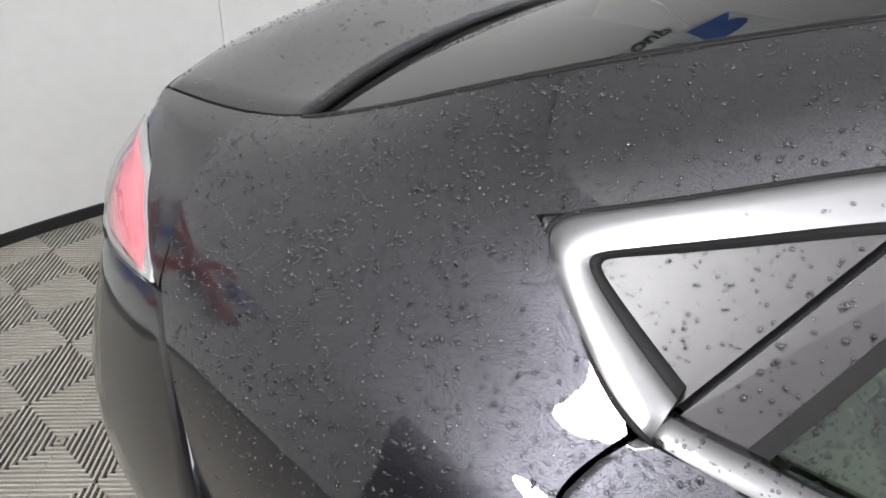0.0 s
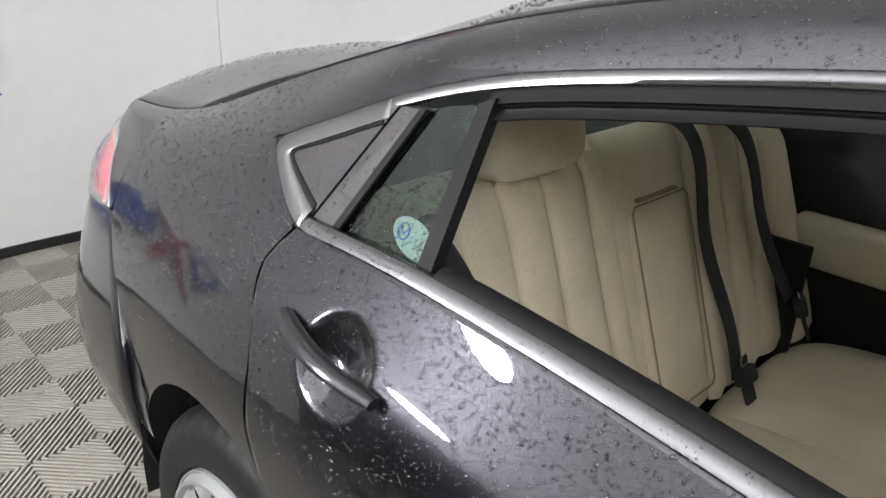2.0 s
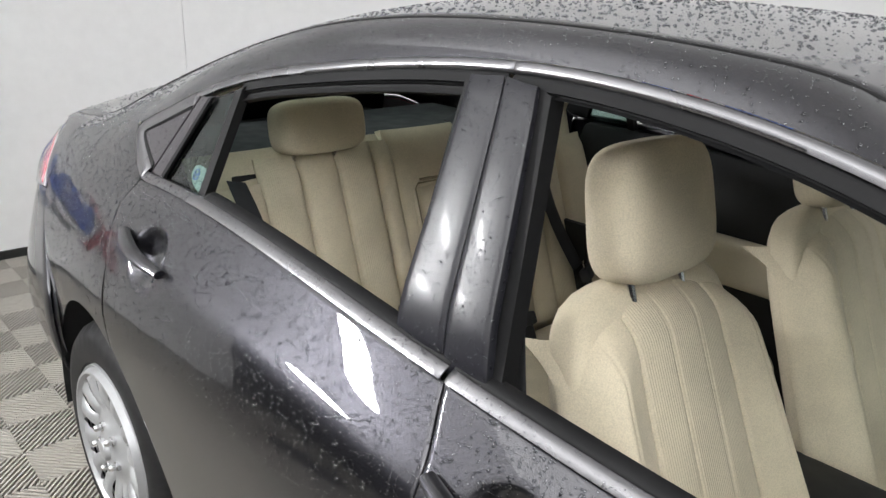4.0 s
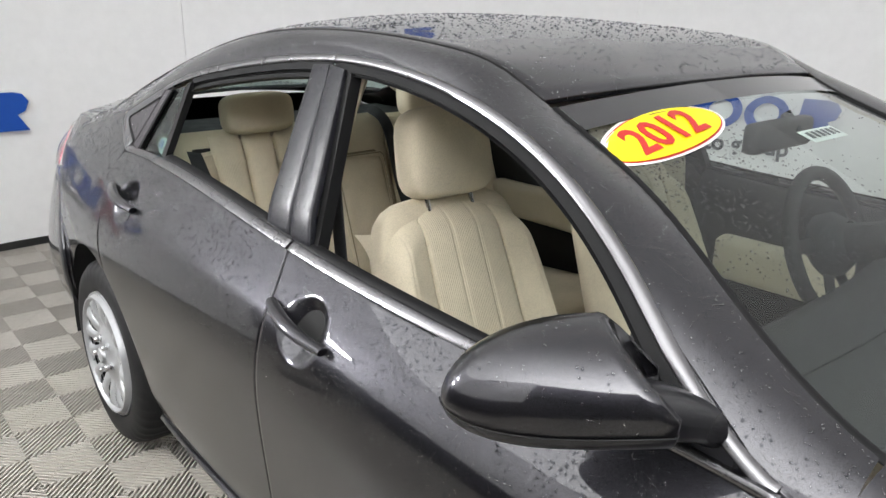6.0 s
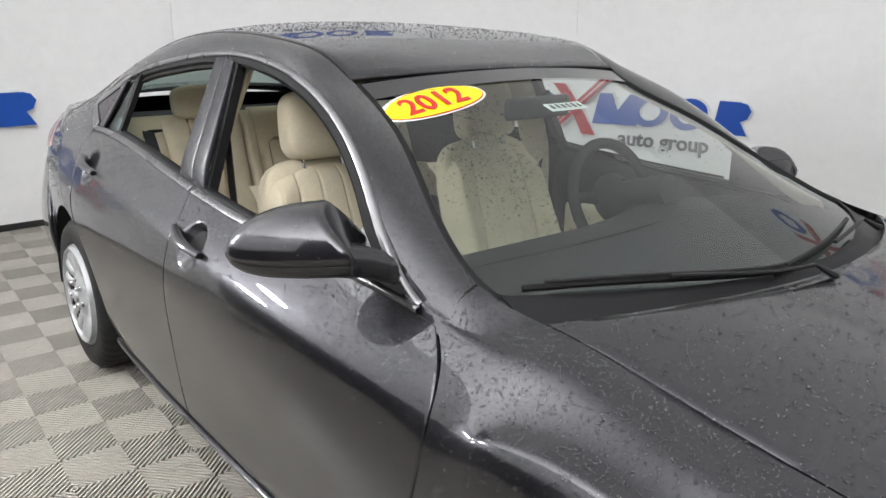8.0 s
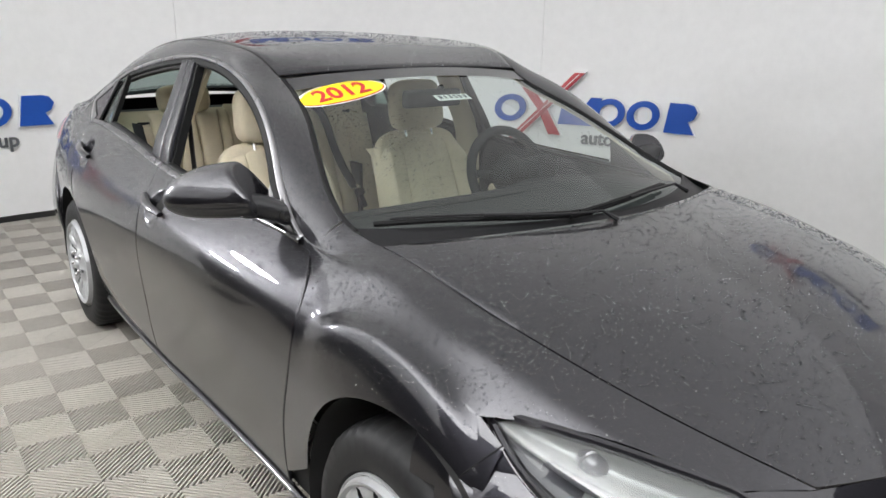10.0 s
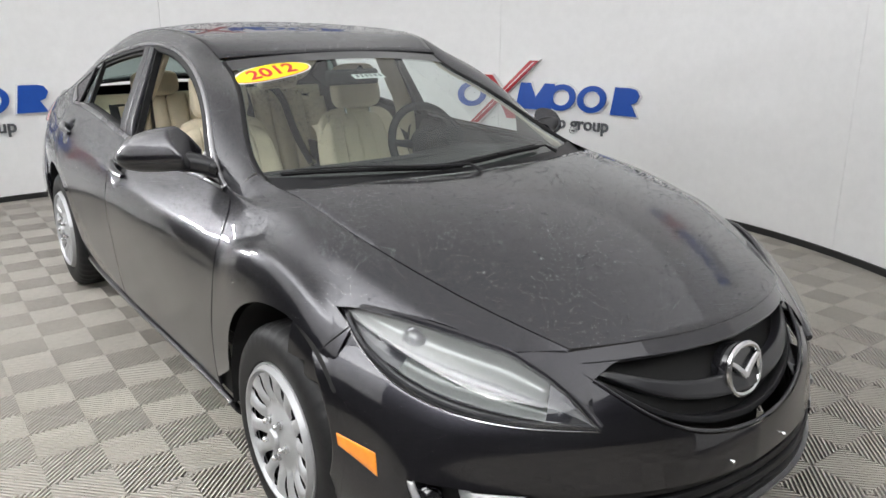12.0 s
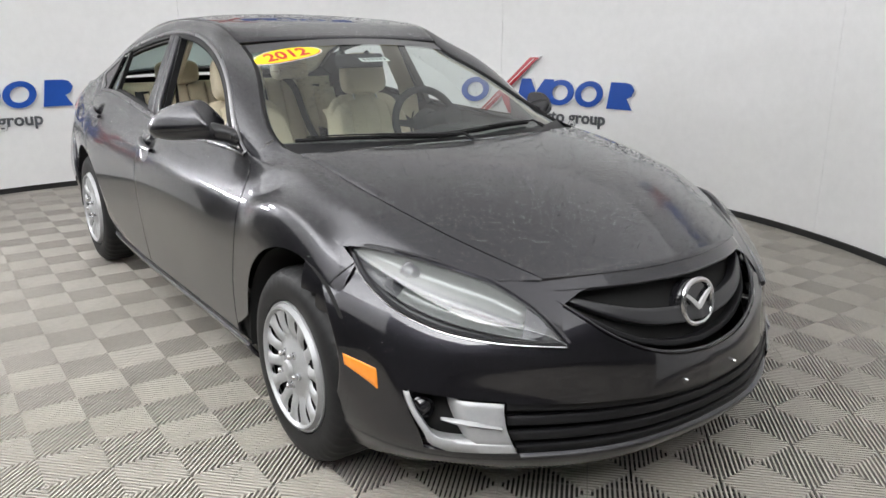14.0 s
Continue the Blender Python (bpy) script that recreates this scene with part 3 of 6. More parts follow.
SEAM_B = [(-.232, .275), (-.234, .6), (-.232, .80), (-.240, .90), (-.262, .945)]
SEAM_Q = [(-1.235, .690), (-1.272, .75), (-1.290, .84), (-1.325, .925), (-1.345, .975), (-1.330, 1.005)]
SEAM_F = [(.880, .275), (.918, .50), (.962, .62), (.982, .72), (.978, .80), (.956, .855), (.924, .893)]
ARCH_BACK, ARCH_FRONT = (-AXLE, 0.325), (AXLE + 0.015, 0.340)


def arch(c, deg, r=ARCH_R):
    return (c[0] + r * math.cos(radians(deg)), c[1] + r * math.sin(radians(deg)))


HANDLES = ((-.112, .872), (-1.128, .928))


def hollow(P, sgn):
    """Presses the finger cups behind the door handles into a fine grid of points."""
    for x0, z0 in HANDLES:
        r = np.hypot((P[..., 0] - x0 - .018) / .076, (P[..., 2] - z0 + .014) / .062)
        k = np.clip(1 - r ** 2.6, 0, 1) ** 1.4
        P[..., 1] -= sgn * .034 * k
    return P


def door_panels(sgn, front, rear, gap=0.0025):
    """The lower outer skins of the two doors of one side."""
    L = line([xv(-.232 + gap, .275), xv(.880 - gap, .275)])
    U = line([(-.272 + gap, 5), (.4, 5), (.890 - gap, 5)])
    A = poly([xv(x + gap, z) for x, z in SEAM_B] + [(-.272 + gap, 5)])
    B = poly([xv(x - gap, z) for x, z in SEAM_F] + [(.890 - gap, 5)])
    sheet("door_skin", hollow(to_side(coons(L, U, A, B, *((150, 110) if sgn < 0 else (44, 36))), sgn), sgn), PAINT, front)
    # the rear door follows the wheel arch at its lower back corner
    L = line([xv(-.99 + gap, .275), xv(-.232 - gap, .275)])
    U = line([(-1.312 + gap, 5), (-.8, 5), (-.272 - gap, 5)])
    A = line([xv(-.99 + gap, .275)] + [xv(arch(ARCH_BACK, d, ARCH_R + 0.005)[0] + gap, arch(ARCH_BACK, d, ARCH_R + 0.005)[1]) for d in (4, 15, 26, 37, 48, 58, 65)] + [xv(x + gap, z) for x, z in SEAM_Q] + [(-1.312 + gap, 5)])
    B = poly([xv(x - gap, z) for x, z in SEAM_B] + [(-.272 - gap, 5)])
    sheet("door_skin", hollow(to_side(coons(L, U, A, B, *((150, 110) if sgn < 0 else (44, 40))), sgn), sgn), PAINT, rear)


def quarter_and_rail(sgn, car, gap=0.0025):
    L = lambda q: np.array(xv(*arch(ARCH_BACK, 65 + (157 - 65) * q)))
    U = line([(-1.315 - gap, 5), (-1.97, 5)])
    A = poly([xv(x - gap, z) for x, z in SEAM_Q] + [(-1.315 - gap, 5)])
    a0 = np.array(A(0.0))
    l0 = L(0.0)
    A2 = lambda q: np.array(A(q)) + (l0 - a0) * (1 - q)
    B = line([L(1.0), xv(-1.80, .585), xv(-1.845, .71), xv(-1.91, .80), xv(-1.965, .88), (-1.97, 5)])
    P = to_side(coons(L, U, A2, B, *((90, 70) if sgn < 0 else (40, 30))), sgn, False)
    # the sail over it, up to the rear window, and round the back of the side windows
    L2 = U
    U2 = line([(-1.456, 7), (-1.97, 7)])
    A3 = lambda q: np.array((-1.315 - gap + (-1.456 + 1.315 + gap) * min(1, 2 * q), 5 + 2 * q))
    B2 = line([(-1.97, 5), (-1.97, 6), (-1.97, 7)])
    Q = to_side(coons(L2, U2, A3, B2, *((90, 41) if sgn < 0 else (40, 21))), sgn, False)
    sheet("quarter_panel", np.concatenate([P, Q[:, 1:]], 1), PAINT, car, roll=0)
    xs = np.r_[np.linspace(-1.456, .9, 70)]
    R = np.stack([to_side(np.stack([xs, np.full_like(xs, v)], -1), sgn, False) for v in np.linspace(6, 7, 11)], 1)
    sheet("roof_rail", R, PAINT, car, roll=0)
    xs = np.linspace(.815, .907, 8)
    F = np.stack([to_side(np.stack([xs, np.full_like(xs, v)], -1), sgn, False) for v in np.linspace(4.9, 6.05, 6)], 1)
    F[..., 1] -= sgn * .002
    sheet("pillar_foot", F, PAINT, car, roll=0)


def crest(P, sgn):
    """Raises the sharp crest round the front wheel arch and the shallow dish above it."""
    x, z = P[..., 0], P[..., 2]
    r = np.hypot(x - ARCH_FRONT[0], z - ARCH_FRONT[1])
    rc = np.interp(x, [1.0, 1.10, 1.19, 1.32, 1.44, 1.58, 1.66], [.60, .556, .530, .498, .470, .440, .43])
    d = r - rc
    ridge = np.where(d < 0, np.exp(-(d / .070) ** 2), np.exp(-(d / .022) ** 2))
    dish = np.exp(-((d - .062) / .040) ** 2)
    fade = np.clip((x - 1.005) / .17, 0, 1) * np.clip((1.64 - x) / .14, 0, 1)
    fade = fade * fade * (3 - 2 * fade) * np.clip((z - .60) / .1, 0, 1)
    k = fade * (.017 * ridge - .015 * dish)
    P = P.copy()
    P[..., 1] += sgn * k * .75
    P[..., 2] += k * .66
    return P


def fender(sgn, car, gap=0.0025):
    a0, a1 = 172.0, 38.0
    L = lambda q: np.array(xv(*arch(ARCH_FRONT, a0 + (a1 - a0) * q, ARCH_R), True))
    U = line([(.905 + gap, 7), (1.2, 7), (1.55, 7), (1.66, 7)])
    seam = poly([xv(x - gap, z) for x, z in SEAM_F] + [(.890 - gap, 5)])
    A = line([L(0.0)] + [np.array(seam(q)) + (2 * gap, 0) for q in np.linspace(.06, 1, 30)] + [(.893 + gap, 6), (.905 + gap, 7)])
    vt = lamp_level(1.6)
    B = line([L(1.0), xv(1.652, .69), (1.60, vt), (1.66, 7)])
    sheet("fender", crest(to_side(coons(L, U, A, B, *((130, 110) if sgn < 0 else (48, 44))), sgn, False), sgn), PAINT, car, roll=0)
    xs = np.linspace(1.50, 1.672, 16)
    back = np.array([[side_point(x, z, False) for z in np.linspace(.63, float(np.interp(x, [1.50, 1.60, 1.672], [.805, .772, .732])), 12)] for x in xs])
    back[..., 1] = sgn * (back[..., 1] - .0012)
    sheet("fender_flange", back, PAINT, car, roll=0)
    xs = np.linspace(1.56, 1.78, 14)
    deep = np.array([[side_point(x, z, False) for z in np.linspace(.58, float(np.interp(x, [1.56, 1.60, 1.70, 1.78], [.79, .766, .710, .672])), 10)] for x in xs])
    deep[..., 1] = sgn * (deep[..., 1] - .012)
    sheet("fender_back", deep, PAINT, car, roll=0)
    part("bumper_seam", tube_bm([(x, sgn * (side_point(x, z, False)[1] + .0004), z) for x, z in zip(np.linspace(1.617, 1.668, 8), np.linspace(.664, .736, 8))], .0016, 6), RUBBER, car)
    # its tip, between headlamp and bonnet
    rows = []
    for q in np.linspace(0, 1, 26):
        xl = 1.60 + 0.40 * q
        vl = lamp_level(xl)
        xh = 1.66 + (2.086 - 1.66) * q
        k = np.linspace(0, 1, 12)
        rows.append(to_side(np.stack([xl + (xh - xl) * k, vl + (7 - vl) * k], -1), sgn, False))
    sheet("fender_tip", np.array(rows), PAINT, car, roll=0)


def lamp_level(x):
    """The level at which the skin meets the headlamp's upper edge."""
    zt = float(np.interp(x, HL_X, HL_Z))
    vs = np.linspace(3.5, 7, 141)
    zs = skin(np.full(141, float(x)), vs, False)[:, 1]
    i = int(np.argmax(zs >= zt))
    return float(vs[i])


HEADLAMP_TOP = poly([(1.598, .774, .768), (1.72, .742, .778), (1.86, .665, .762), (2.0, .556, .719)])
HEADLAMP_NOSE = poly([(2.0, .556, .719), (2.12, .49, .65), (2.205, .456, .578)])
HEADLAMP_LOW = poly([(1.598, .774, .768), (1.70, .795, .715), (1.86, .768, .640), (2.04, .655, .592), (2.205, .456, .577)])

HL_PTS = np.array([HEADLAMP_TOP(q) for q in np.linspace(0, 1, 60)])
HL_X, HL_Z = HL_PTS[:, 0], HL_PTS[:, 2]

# plan curves of the front bumper, from the fender seam round to the middle
FRONT = [
    (.175, [(1.64, .835), (1.78, .80), (1.93, .70), (2.09, .53), (2.21, .30), (2.248, 0)]),
    (.235, [(1.69, .858), (1.85, .825), (2.02, .72), (2.175, .53), (2.285, .28), (2.315, 0)]),
    (.335, [(1.735, .872), (1.89, .838), (2.04, .757), (2.185, .56), (2.305, .28), (2.335, 0)]),
    (.440, [(1.758, .872), (1.87, .836), (1.98, .775), (2.168, .541), (2.302, .25), (2.335, 0)]),
    (.560, [(1.715, .868), (1.84, .822), (1.98, .728), (2.175, .495), (2.285, .23), (2.315, 0)]),
    (.660, [(1.65, .850), (1.79, .785), (1.94, .675), (2.135, .440), (2.235, .21), (2.262, 0)]),
    (.735, [(1.60, .80), (1.75, .72), (1.91, .60), (2.085, .405), (2.175, .20), (2.205, 0)]),
]
FRONT_AT = [(z, nspline([(i / 5, *p) for i, p in enumerate(c)])) for z, c in FRONT]
FZ = np.array([z for z, _ in FRONT])


def nose(q, z, sgn=-1, sink=0.0):
    """The front surface: q from 0 (fender seam) to 1 (middle), at a height."""
    q, z = np.broadcast_arrays(np.asarray(q, float), np.asarray(z, float))
    Y = np.stack([f(q) for _, f in FRONT_AT], -2)
    k = nspline(np.c_[FZ, np.eye(len(FZ))])(z)
    xy = (k[..., None] * Y).sum(-2)
    xy = xy - np.array([1.0, 0.35]) * sink
    return np.stack([xy[..., 0], sgn * xy[..., 1], z], -1)


def nose_sheet(name, parent, mat, q0, q1, zlow, zhigh, n=30, m=12, label="", sink=0.0, both=True, roll=0.012):
    """A band of the nose between two heights (functions of q), across the middle as one sheet when q1 is 1."""
    qs = np.linspace(q0, q1, n)
    rows = []
    for q in qs:
        zs = np.linspace(zlow(q), zhigh(q), m)
        rows.append(nose(np.full(m, q), zs, -1, sink))
    R = np.array(rows)
    if q1 >= 1 and both:
        Lf = R[::-1][1:].copy()
        Lf[..., 1] *= -1
        R = np.concatenate([R, Lf], 0)
        return [sheet(name, R, mat, parent, label, roll=roll)]
    Lf = R.copy()
    Lf[..., 1] *= -1
    return [sheet(name, R, mat, parent, label, roll=roll), sheet(name, Lf, mat, parent, label, roll=roll)]


def smooth_keys(keys):
    f = nspline(keys)
    return lambda q: float(np.asarray(f(q))[..., 0])


GRILLE_LOW = smooth_keys([(.58, .690), (.64, .645), (.72, .585), (.80, .540), (.90, .512), (1.0, .505)])
GRILLE_TOP = lerp_keys([(.58, .694), (.7, .700), (.85, .702), (1.0, .702)])
HL_LOW_Z = lerp_keys([(0, .765), (.06, .738), (.12, .708), (.25, .660), (.42, .609), (.55, .583), (.565, .580)])


def build_front(car):
    b = new("front_bumper")
    b.parent = car
    b["label"] = "grey painted front bumper with black grilles"
    # lower lip, corners beside the fog lamps, the painted band, the beak between lamp and grille
    nose_sheet("lip", b, PAINT, 0, 1, lambda q: .175, lambda q: .262 + 0.006 * q, 40, 8, roll=0.02)
    low_top = lerp_keys([(0, .262), (1, .268)])
    nose_sheet("corner", b, PAINT, 0, .335, low_top, lambda q: .446, 16, 12, roll=0)
    edge = lerp_keys([(0, .44), (.335, .446), (.55, .425), (.57, .418), (1, .398)])
    nose_sheet("corner", b, PAINT, -.065, .004, lambda q: .180, lambda q: .664, 10, 18, sink=.0012, roll=0.01)
    nose_sheet("corner", b, PAINT, .335, .565, lambda q: .262, lambda q: .284, 14, 4, roll=0)
    nose_sheet("cheek_back", b, PAINT, .55, .70, lambda q: .56, lambda q: float(GRILLE_LOW(max(q, .58))) - .003, 12, 8, sink=.005, roll=0)
    # below the lamps, and below the grille
    nose_sheet("band", b, PAINT, 0, .56, edge, lambda q: HL_LOW_Z(q) - 0.006, 34, 14, roll=0)
    nose_sheet("band", b, PAINT, .56, 1.0, edge, lambda q: float(np.interp(q, [.56, .60, .66], [.571, .60, GRILLE_LOW(.66) - .005])) if q < .66 else GRILLE_LOW(q) - .005, 50, 14, roll=0)
    # beak
    nose_sheet("beak", b, PAINT, .565, 1.0, lambda q: float(np.interp(q, [.565, .58, .62, .66, .72, 1.0], [.60, .62, .672, .700, .703, .705])), lambda q: .735, 26, 6, roll=0)
    rows = []
    for t in np.linspace(0, 1, 10):
        outer = np.array(HEADLAMP_NOSE(t)) + np.array((0.004, -0.004, 0))
        z = .728 + (.585 - .728) * t
        inner = nose(np.array([.60 + .02 * t]), np.array([z]), 1)[0]
        rows.append([outer * (1 - k) + inner * k for k in np.linspace(0, 1, 6)])
    R = np.array(rows)
    for s in (-1, 1):
        Q = R.copy()
        Q[..., 1] *= s
        sheet("cheek", Q, PAINT, b, roll=0)
    # upper grille
    g = new("grille")
    g.parent = b
    g["label"] = "black plastic upper grille"
    nose_sheet("grille_back", g, DARK, .58, 1.0, lambda q: GRILLE_LOW(q) - 0.02, lambda q: GRILLE_TOP(q) + 0.01, 20, 6, sink=0.07, roll=0)
    for k, (f0, f1, sk) in enumerate(((.38, .60, .020), (.04, .12, .03))):
        nose_sheet("slat", g, BLACK_TRIM if k else SATIN_BLACK, .63, 1.0, lambda q: GRILLE_LOW(q) + (GRILLE_TOP(q) - GRILLE_LOW(q)) * f0, lambda q: GRILLE_LOW(q) + (GRILLE_TOP(q) - GRILLE_LOW(q)) * f1, 22, 5, sink=sk, roll=0.03)
    # rims of the opening
    for fz, nm in ((GRILLE_LOW, "rim"), (GRILLE_TOP, "rim")):
        qs = np.linspace(.60, 1, 40)
        path = [nose(np.array([q]), np.array([fz(q)]), -1, 0.006)[0] for q in qs]
        path += [np.array((p[0], -p[1], p[2])) for p in path[::-1][1:]]
        part(nm, tube_bm(path, 0.0055, 8), PAINT, g)
    # lower grille
    lg = new("lower_grille")
    lg.parent = b
    lg["label"] = "black plastic lower grille with three bars"
    nose_sheet("grille_back", lg, DARK, .56, 1.0, lambda q: .255, lambda q: .43, 18, 5, sink=0.06, roll=0)
    ztop = lerp_keys([(.57, .418), (1, .398)])
    for f in (.12, .40, .68, .93):
        zz = lambda q, f=f: .268 + (ztop(q) - .268) * f
        nose_sheet("bar", lg, BLACK_TRIM, .565, 1.0, lambda q: zz(q) - 0.012, lambda q: zz(q) + 0.010, 24, 4, sink=0.014, roll=0.03)
    for y in (-.108, .118):
        sc = part("screw", lathe_bm([(0.0001, .007), (.004, .006), (.0055, .003), (.0055, -.006)], 12, "X"), CHROME, b)
        sc.location = (2.334, y, .432)
    return b


def mirrored(fn, car):
    for s in (-1, 1):
        fn(s, car)


def surface_z(edge, mid, n=31, m=40, e0=0, e1=1, power=2.0, bow=2.0):
    """A sheet across the car between an edge curve and a middle curve (functions of 0..1), mirrored at y = 0."""
    rows = []
    for t in np.linspace(e0, e1, m):
        E, C = np.array(edge(t)), np.array(mid(t))
        row = []
        for s in np.linspace(-1, 1, n):
            a = abs(s)
            row.append((C[0] + (E[0] - C[0]) * a ** bow, s * E[1], C[2] + (E[2] - C[2]) * a ** power))
        rows.append(row)
    return np.array(rows)


def edge_curve(x0, x1, inset=0.0, dz=0.0):
    def at(t):
        x = x0 + (x1 - x0) * t
        w, z = LEVEL_AT[7](x)
        return (x, w - inset, z + dz)
    return at


ROOF_MID = poly([(.25, 0, 1.342), (.12, 0, 1.385), (-.1, 0, 1.425), (-.45, 0, 1.452), (-.85, 0, 1.442), (-1.2, 0, 1.385)])
REAR_MID = poly([(-1.215, 0, 1.380), (-1.5, 0, 1.285), (-1.75, 0, 1.190), (-1.945, 0, 1.118)])
BONNET_MID = poly([(1.272, 0, .989), (1.55, 0, .955), (1.85, 0, .885), (2.08, 0, .797), (2.203, 0, .738)])
SCREEN_MID = poly([(.262, 0, 1.336), (.6, 0, 1.215), (.95, 0, 1.085), (1.23, 0, .990)])
TRUNK_MID = poly([(-1.955, 0, 1.123), (-2.15, 0, 1.121), (-2.32, 0, 1.100), (-2.40, 0, 1.070)])

car = thing("sedan", "dark grey four-door sedan, wet with droplets, side windows open", "car")


def build_body(car):
    mirrored(quarter_and_rail, car)
    mirrored(fender, car)
    for s in (-1, 1):
        f, r = new("front_door"), new("rear_door")
        f.parent = r.parent = car
        DOORS[s] = (f, r)
        door_panels(s, f, r)
        xs = np.linspace(-.985, .99, 40)
        R = np.stack([to_side(np.stack([xs, np.full_like(xs, v)], -1), s) for v in np.linspace(0, .98, 12)], 1)
        R[..., 1] += s * (.016 * np.clip((.272 - R[..., 2]) / .014, 0, 1) ** .5)
        sheet("sill", R, PAINT, car)
        part("sill_gap", tube_bm([(x, s * (side_point(x, .272)[1] - .002), .272) for x in np.linspace(-.96, .90, 24)], .0035, 6), RUBBER, car)
    sheet("roof", surface_z(edge_curve(.2, -1.19, .004, .002), ROOF_MID, 41, 40, power=2.4), PAINT, car)
    sheet("bonnet", surface_z(edge_curve(1.075, 2.082, .004, .001), BONNET_MID, 41, 44, power=2.6), PAINT, car)
    ws = sheet("windscreen", surface_z(edge_curve(.222, .955, .012, -.004), SCREEN_MID, 31, 26, power=2.0), WINDSCREEN, car, "clear windscreen with rain spray", roll=0)
    ws.visible_shadow = False
    rows = []
    for t in np.linspace(0, 1, 8):
        E, C = np.array(edge_curve(.222, .29, .016, .0015)(t)), np.array(SCREEN_MID(.004 + .075 * t)) + np.array((0, 0, .0035))
        rows.append([(C[0] + (E[0] - C[0]) * a * a, a * E[1], C[2] + (E[2] - C[2]) * a * a) for a in np.linspace(-1, 1, 31)])
    sheet("frit_band", np.array(rows), GLOSS_BLACK, ws, "black printed band along the top of the glass", roll=0)
    rg = sheet("rear_window", surface_z(edge_curve(-1.20, -1.85, .02, -.006), REAR_MID, 31, 20), DARK_GLASS, car, "dark tinted rear window", roll=0)
    rg.visible_shadow = False
    sheet("boot_lid", surface_z(edge_curve(-1.868, -2.215, .006, .002), TRUNK_MID, 31, 20, power=2.6), PAINT, car)
    build_front(car)


DOORS = {}
build_body(car)

# ---------------------------------------------------------------- the car: tail, wheels, windows, fittings
REAR = [
    (.23, [(-1.80, .80), (-2.15, .77), (-2.40, .64), (-2.52, .36), (-2.55, 0)]),
    (.42, [(-1.79, .872), (-2.18, .832), (-2.45, .69), (-2.56, .38), (-2.585, 0)]),
    (.62, [(-1.812, .878), (-2.17, .828), (-2.43, .685), (-2.54, .38), (-2.565, 0)]),
    (.80, [(-1.912, .828), (-2.16, .785), (-2.37, .655), (-2.48, .37), (-2.505, 0)]),
    (.93, [(-1.972, .774), (-2.14, .738), (-2.30, .635), (-2.41, .36), (-2.44, 0)]),
    (1.035, [(-1.972, .694), (-2.10, .672), (-2.235, .600), (-2.36, .34), (-2.40, 0)]),
]
REAR_AT = [nspline([(i / 4, *p) for i, p in enumerate(c)]) for _, c in REAR]
RZ = np.array([z for z, _ in REAR])


def tail(q, z, sgn=-1, out=0.0):
    q, z = np.broadcast_arrays(np.asarray(q, float), np.asarray(z, float))
    Y = np.stack([f(q) for f in REAR_AT], -2)
    k = nspline(np.c_[RZ, np.eye(len(RZ))])(z)
    xy = (k[..., None] * Y).sum(-2)
    return np.stack([xy[..., 0] - out * np.clip(q * 1.5, 0, 1), sgn * (xy[..., 1] + out), z], -1)


def tail_sheet(name, parent, mat, q0, q1, zlow, zhigh, n=24, m=12, label="", out=0.0, roll=0.008):
    for s in (-1, 1):
        R = np.array([tail(np.full(m, q), np.linspace(zlow(q), zhigh(q), m), s, out) for q in np.linspace(q0, q1, n)])
        sheet(name, R, mat, parent, label, roll=roll)


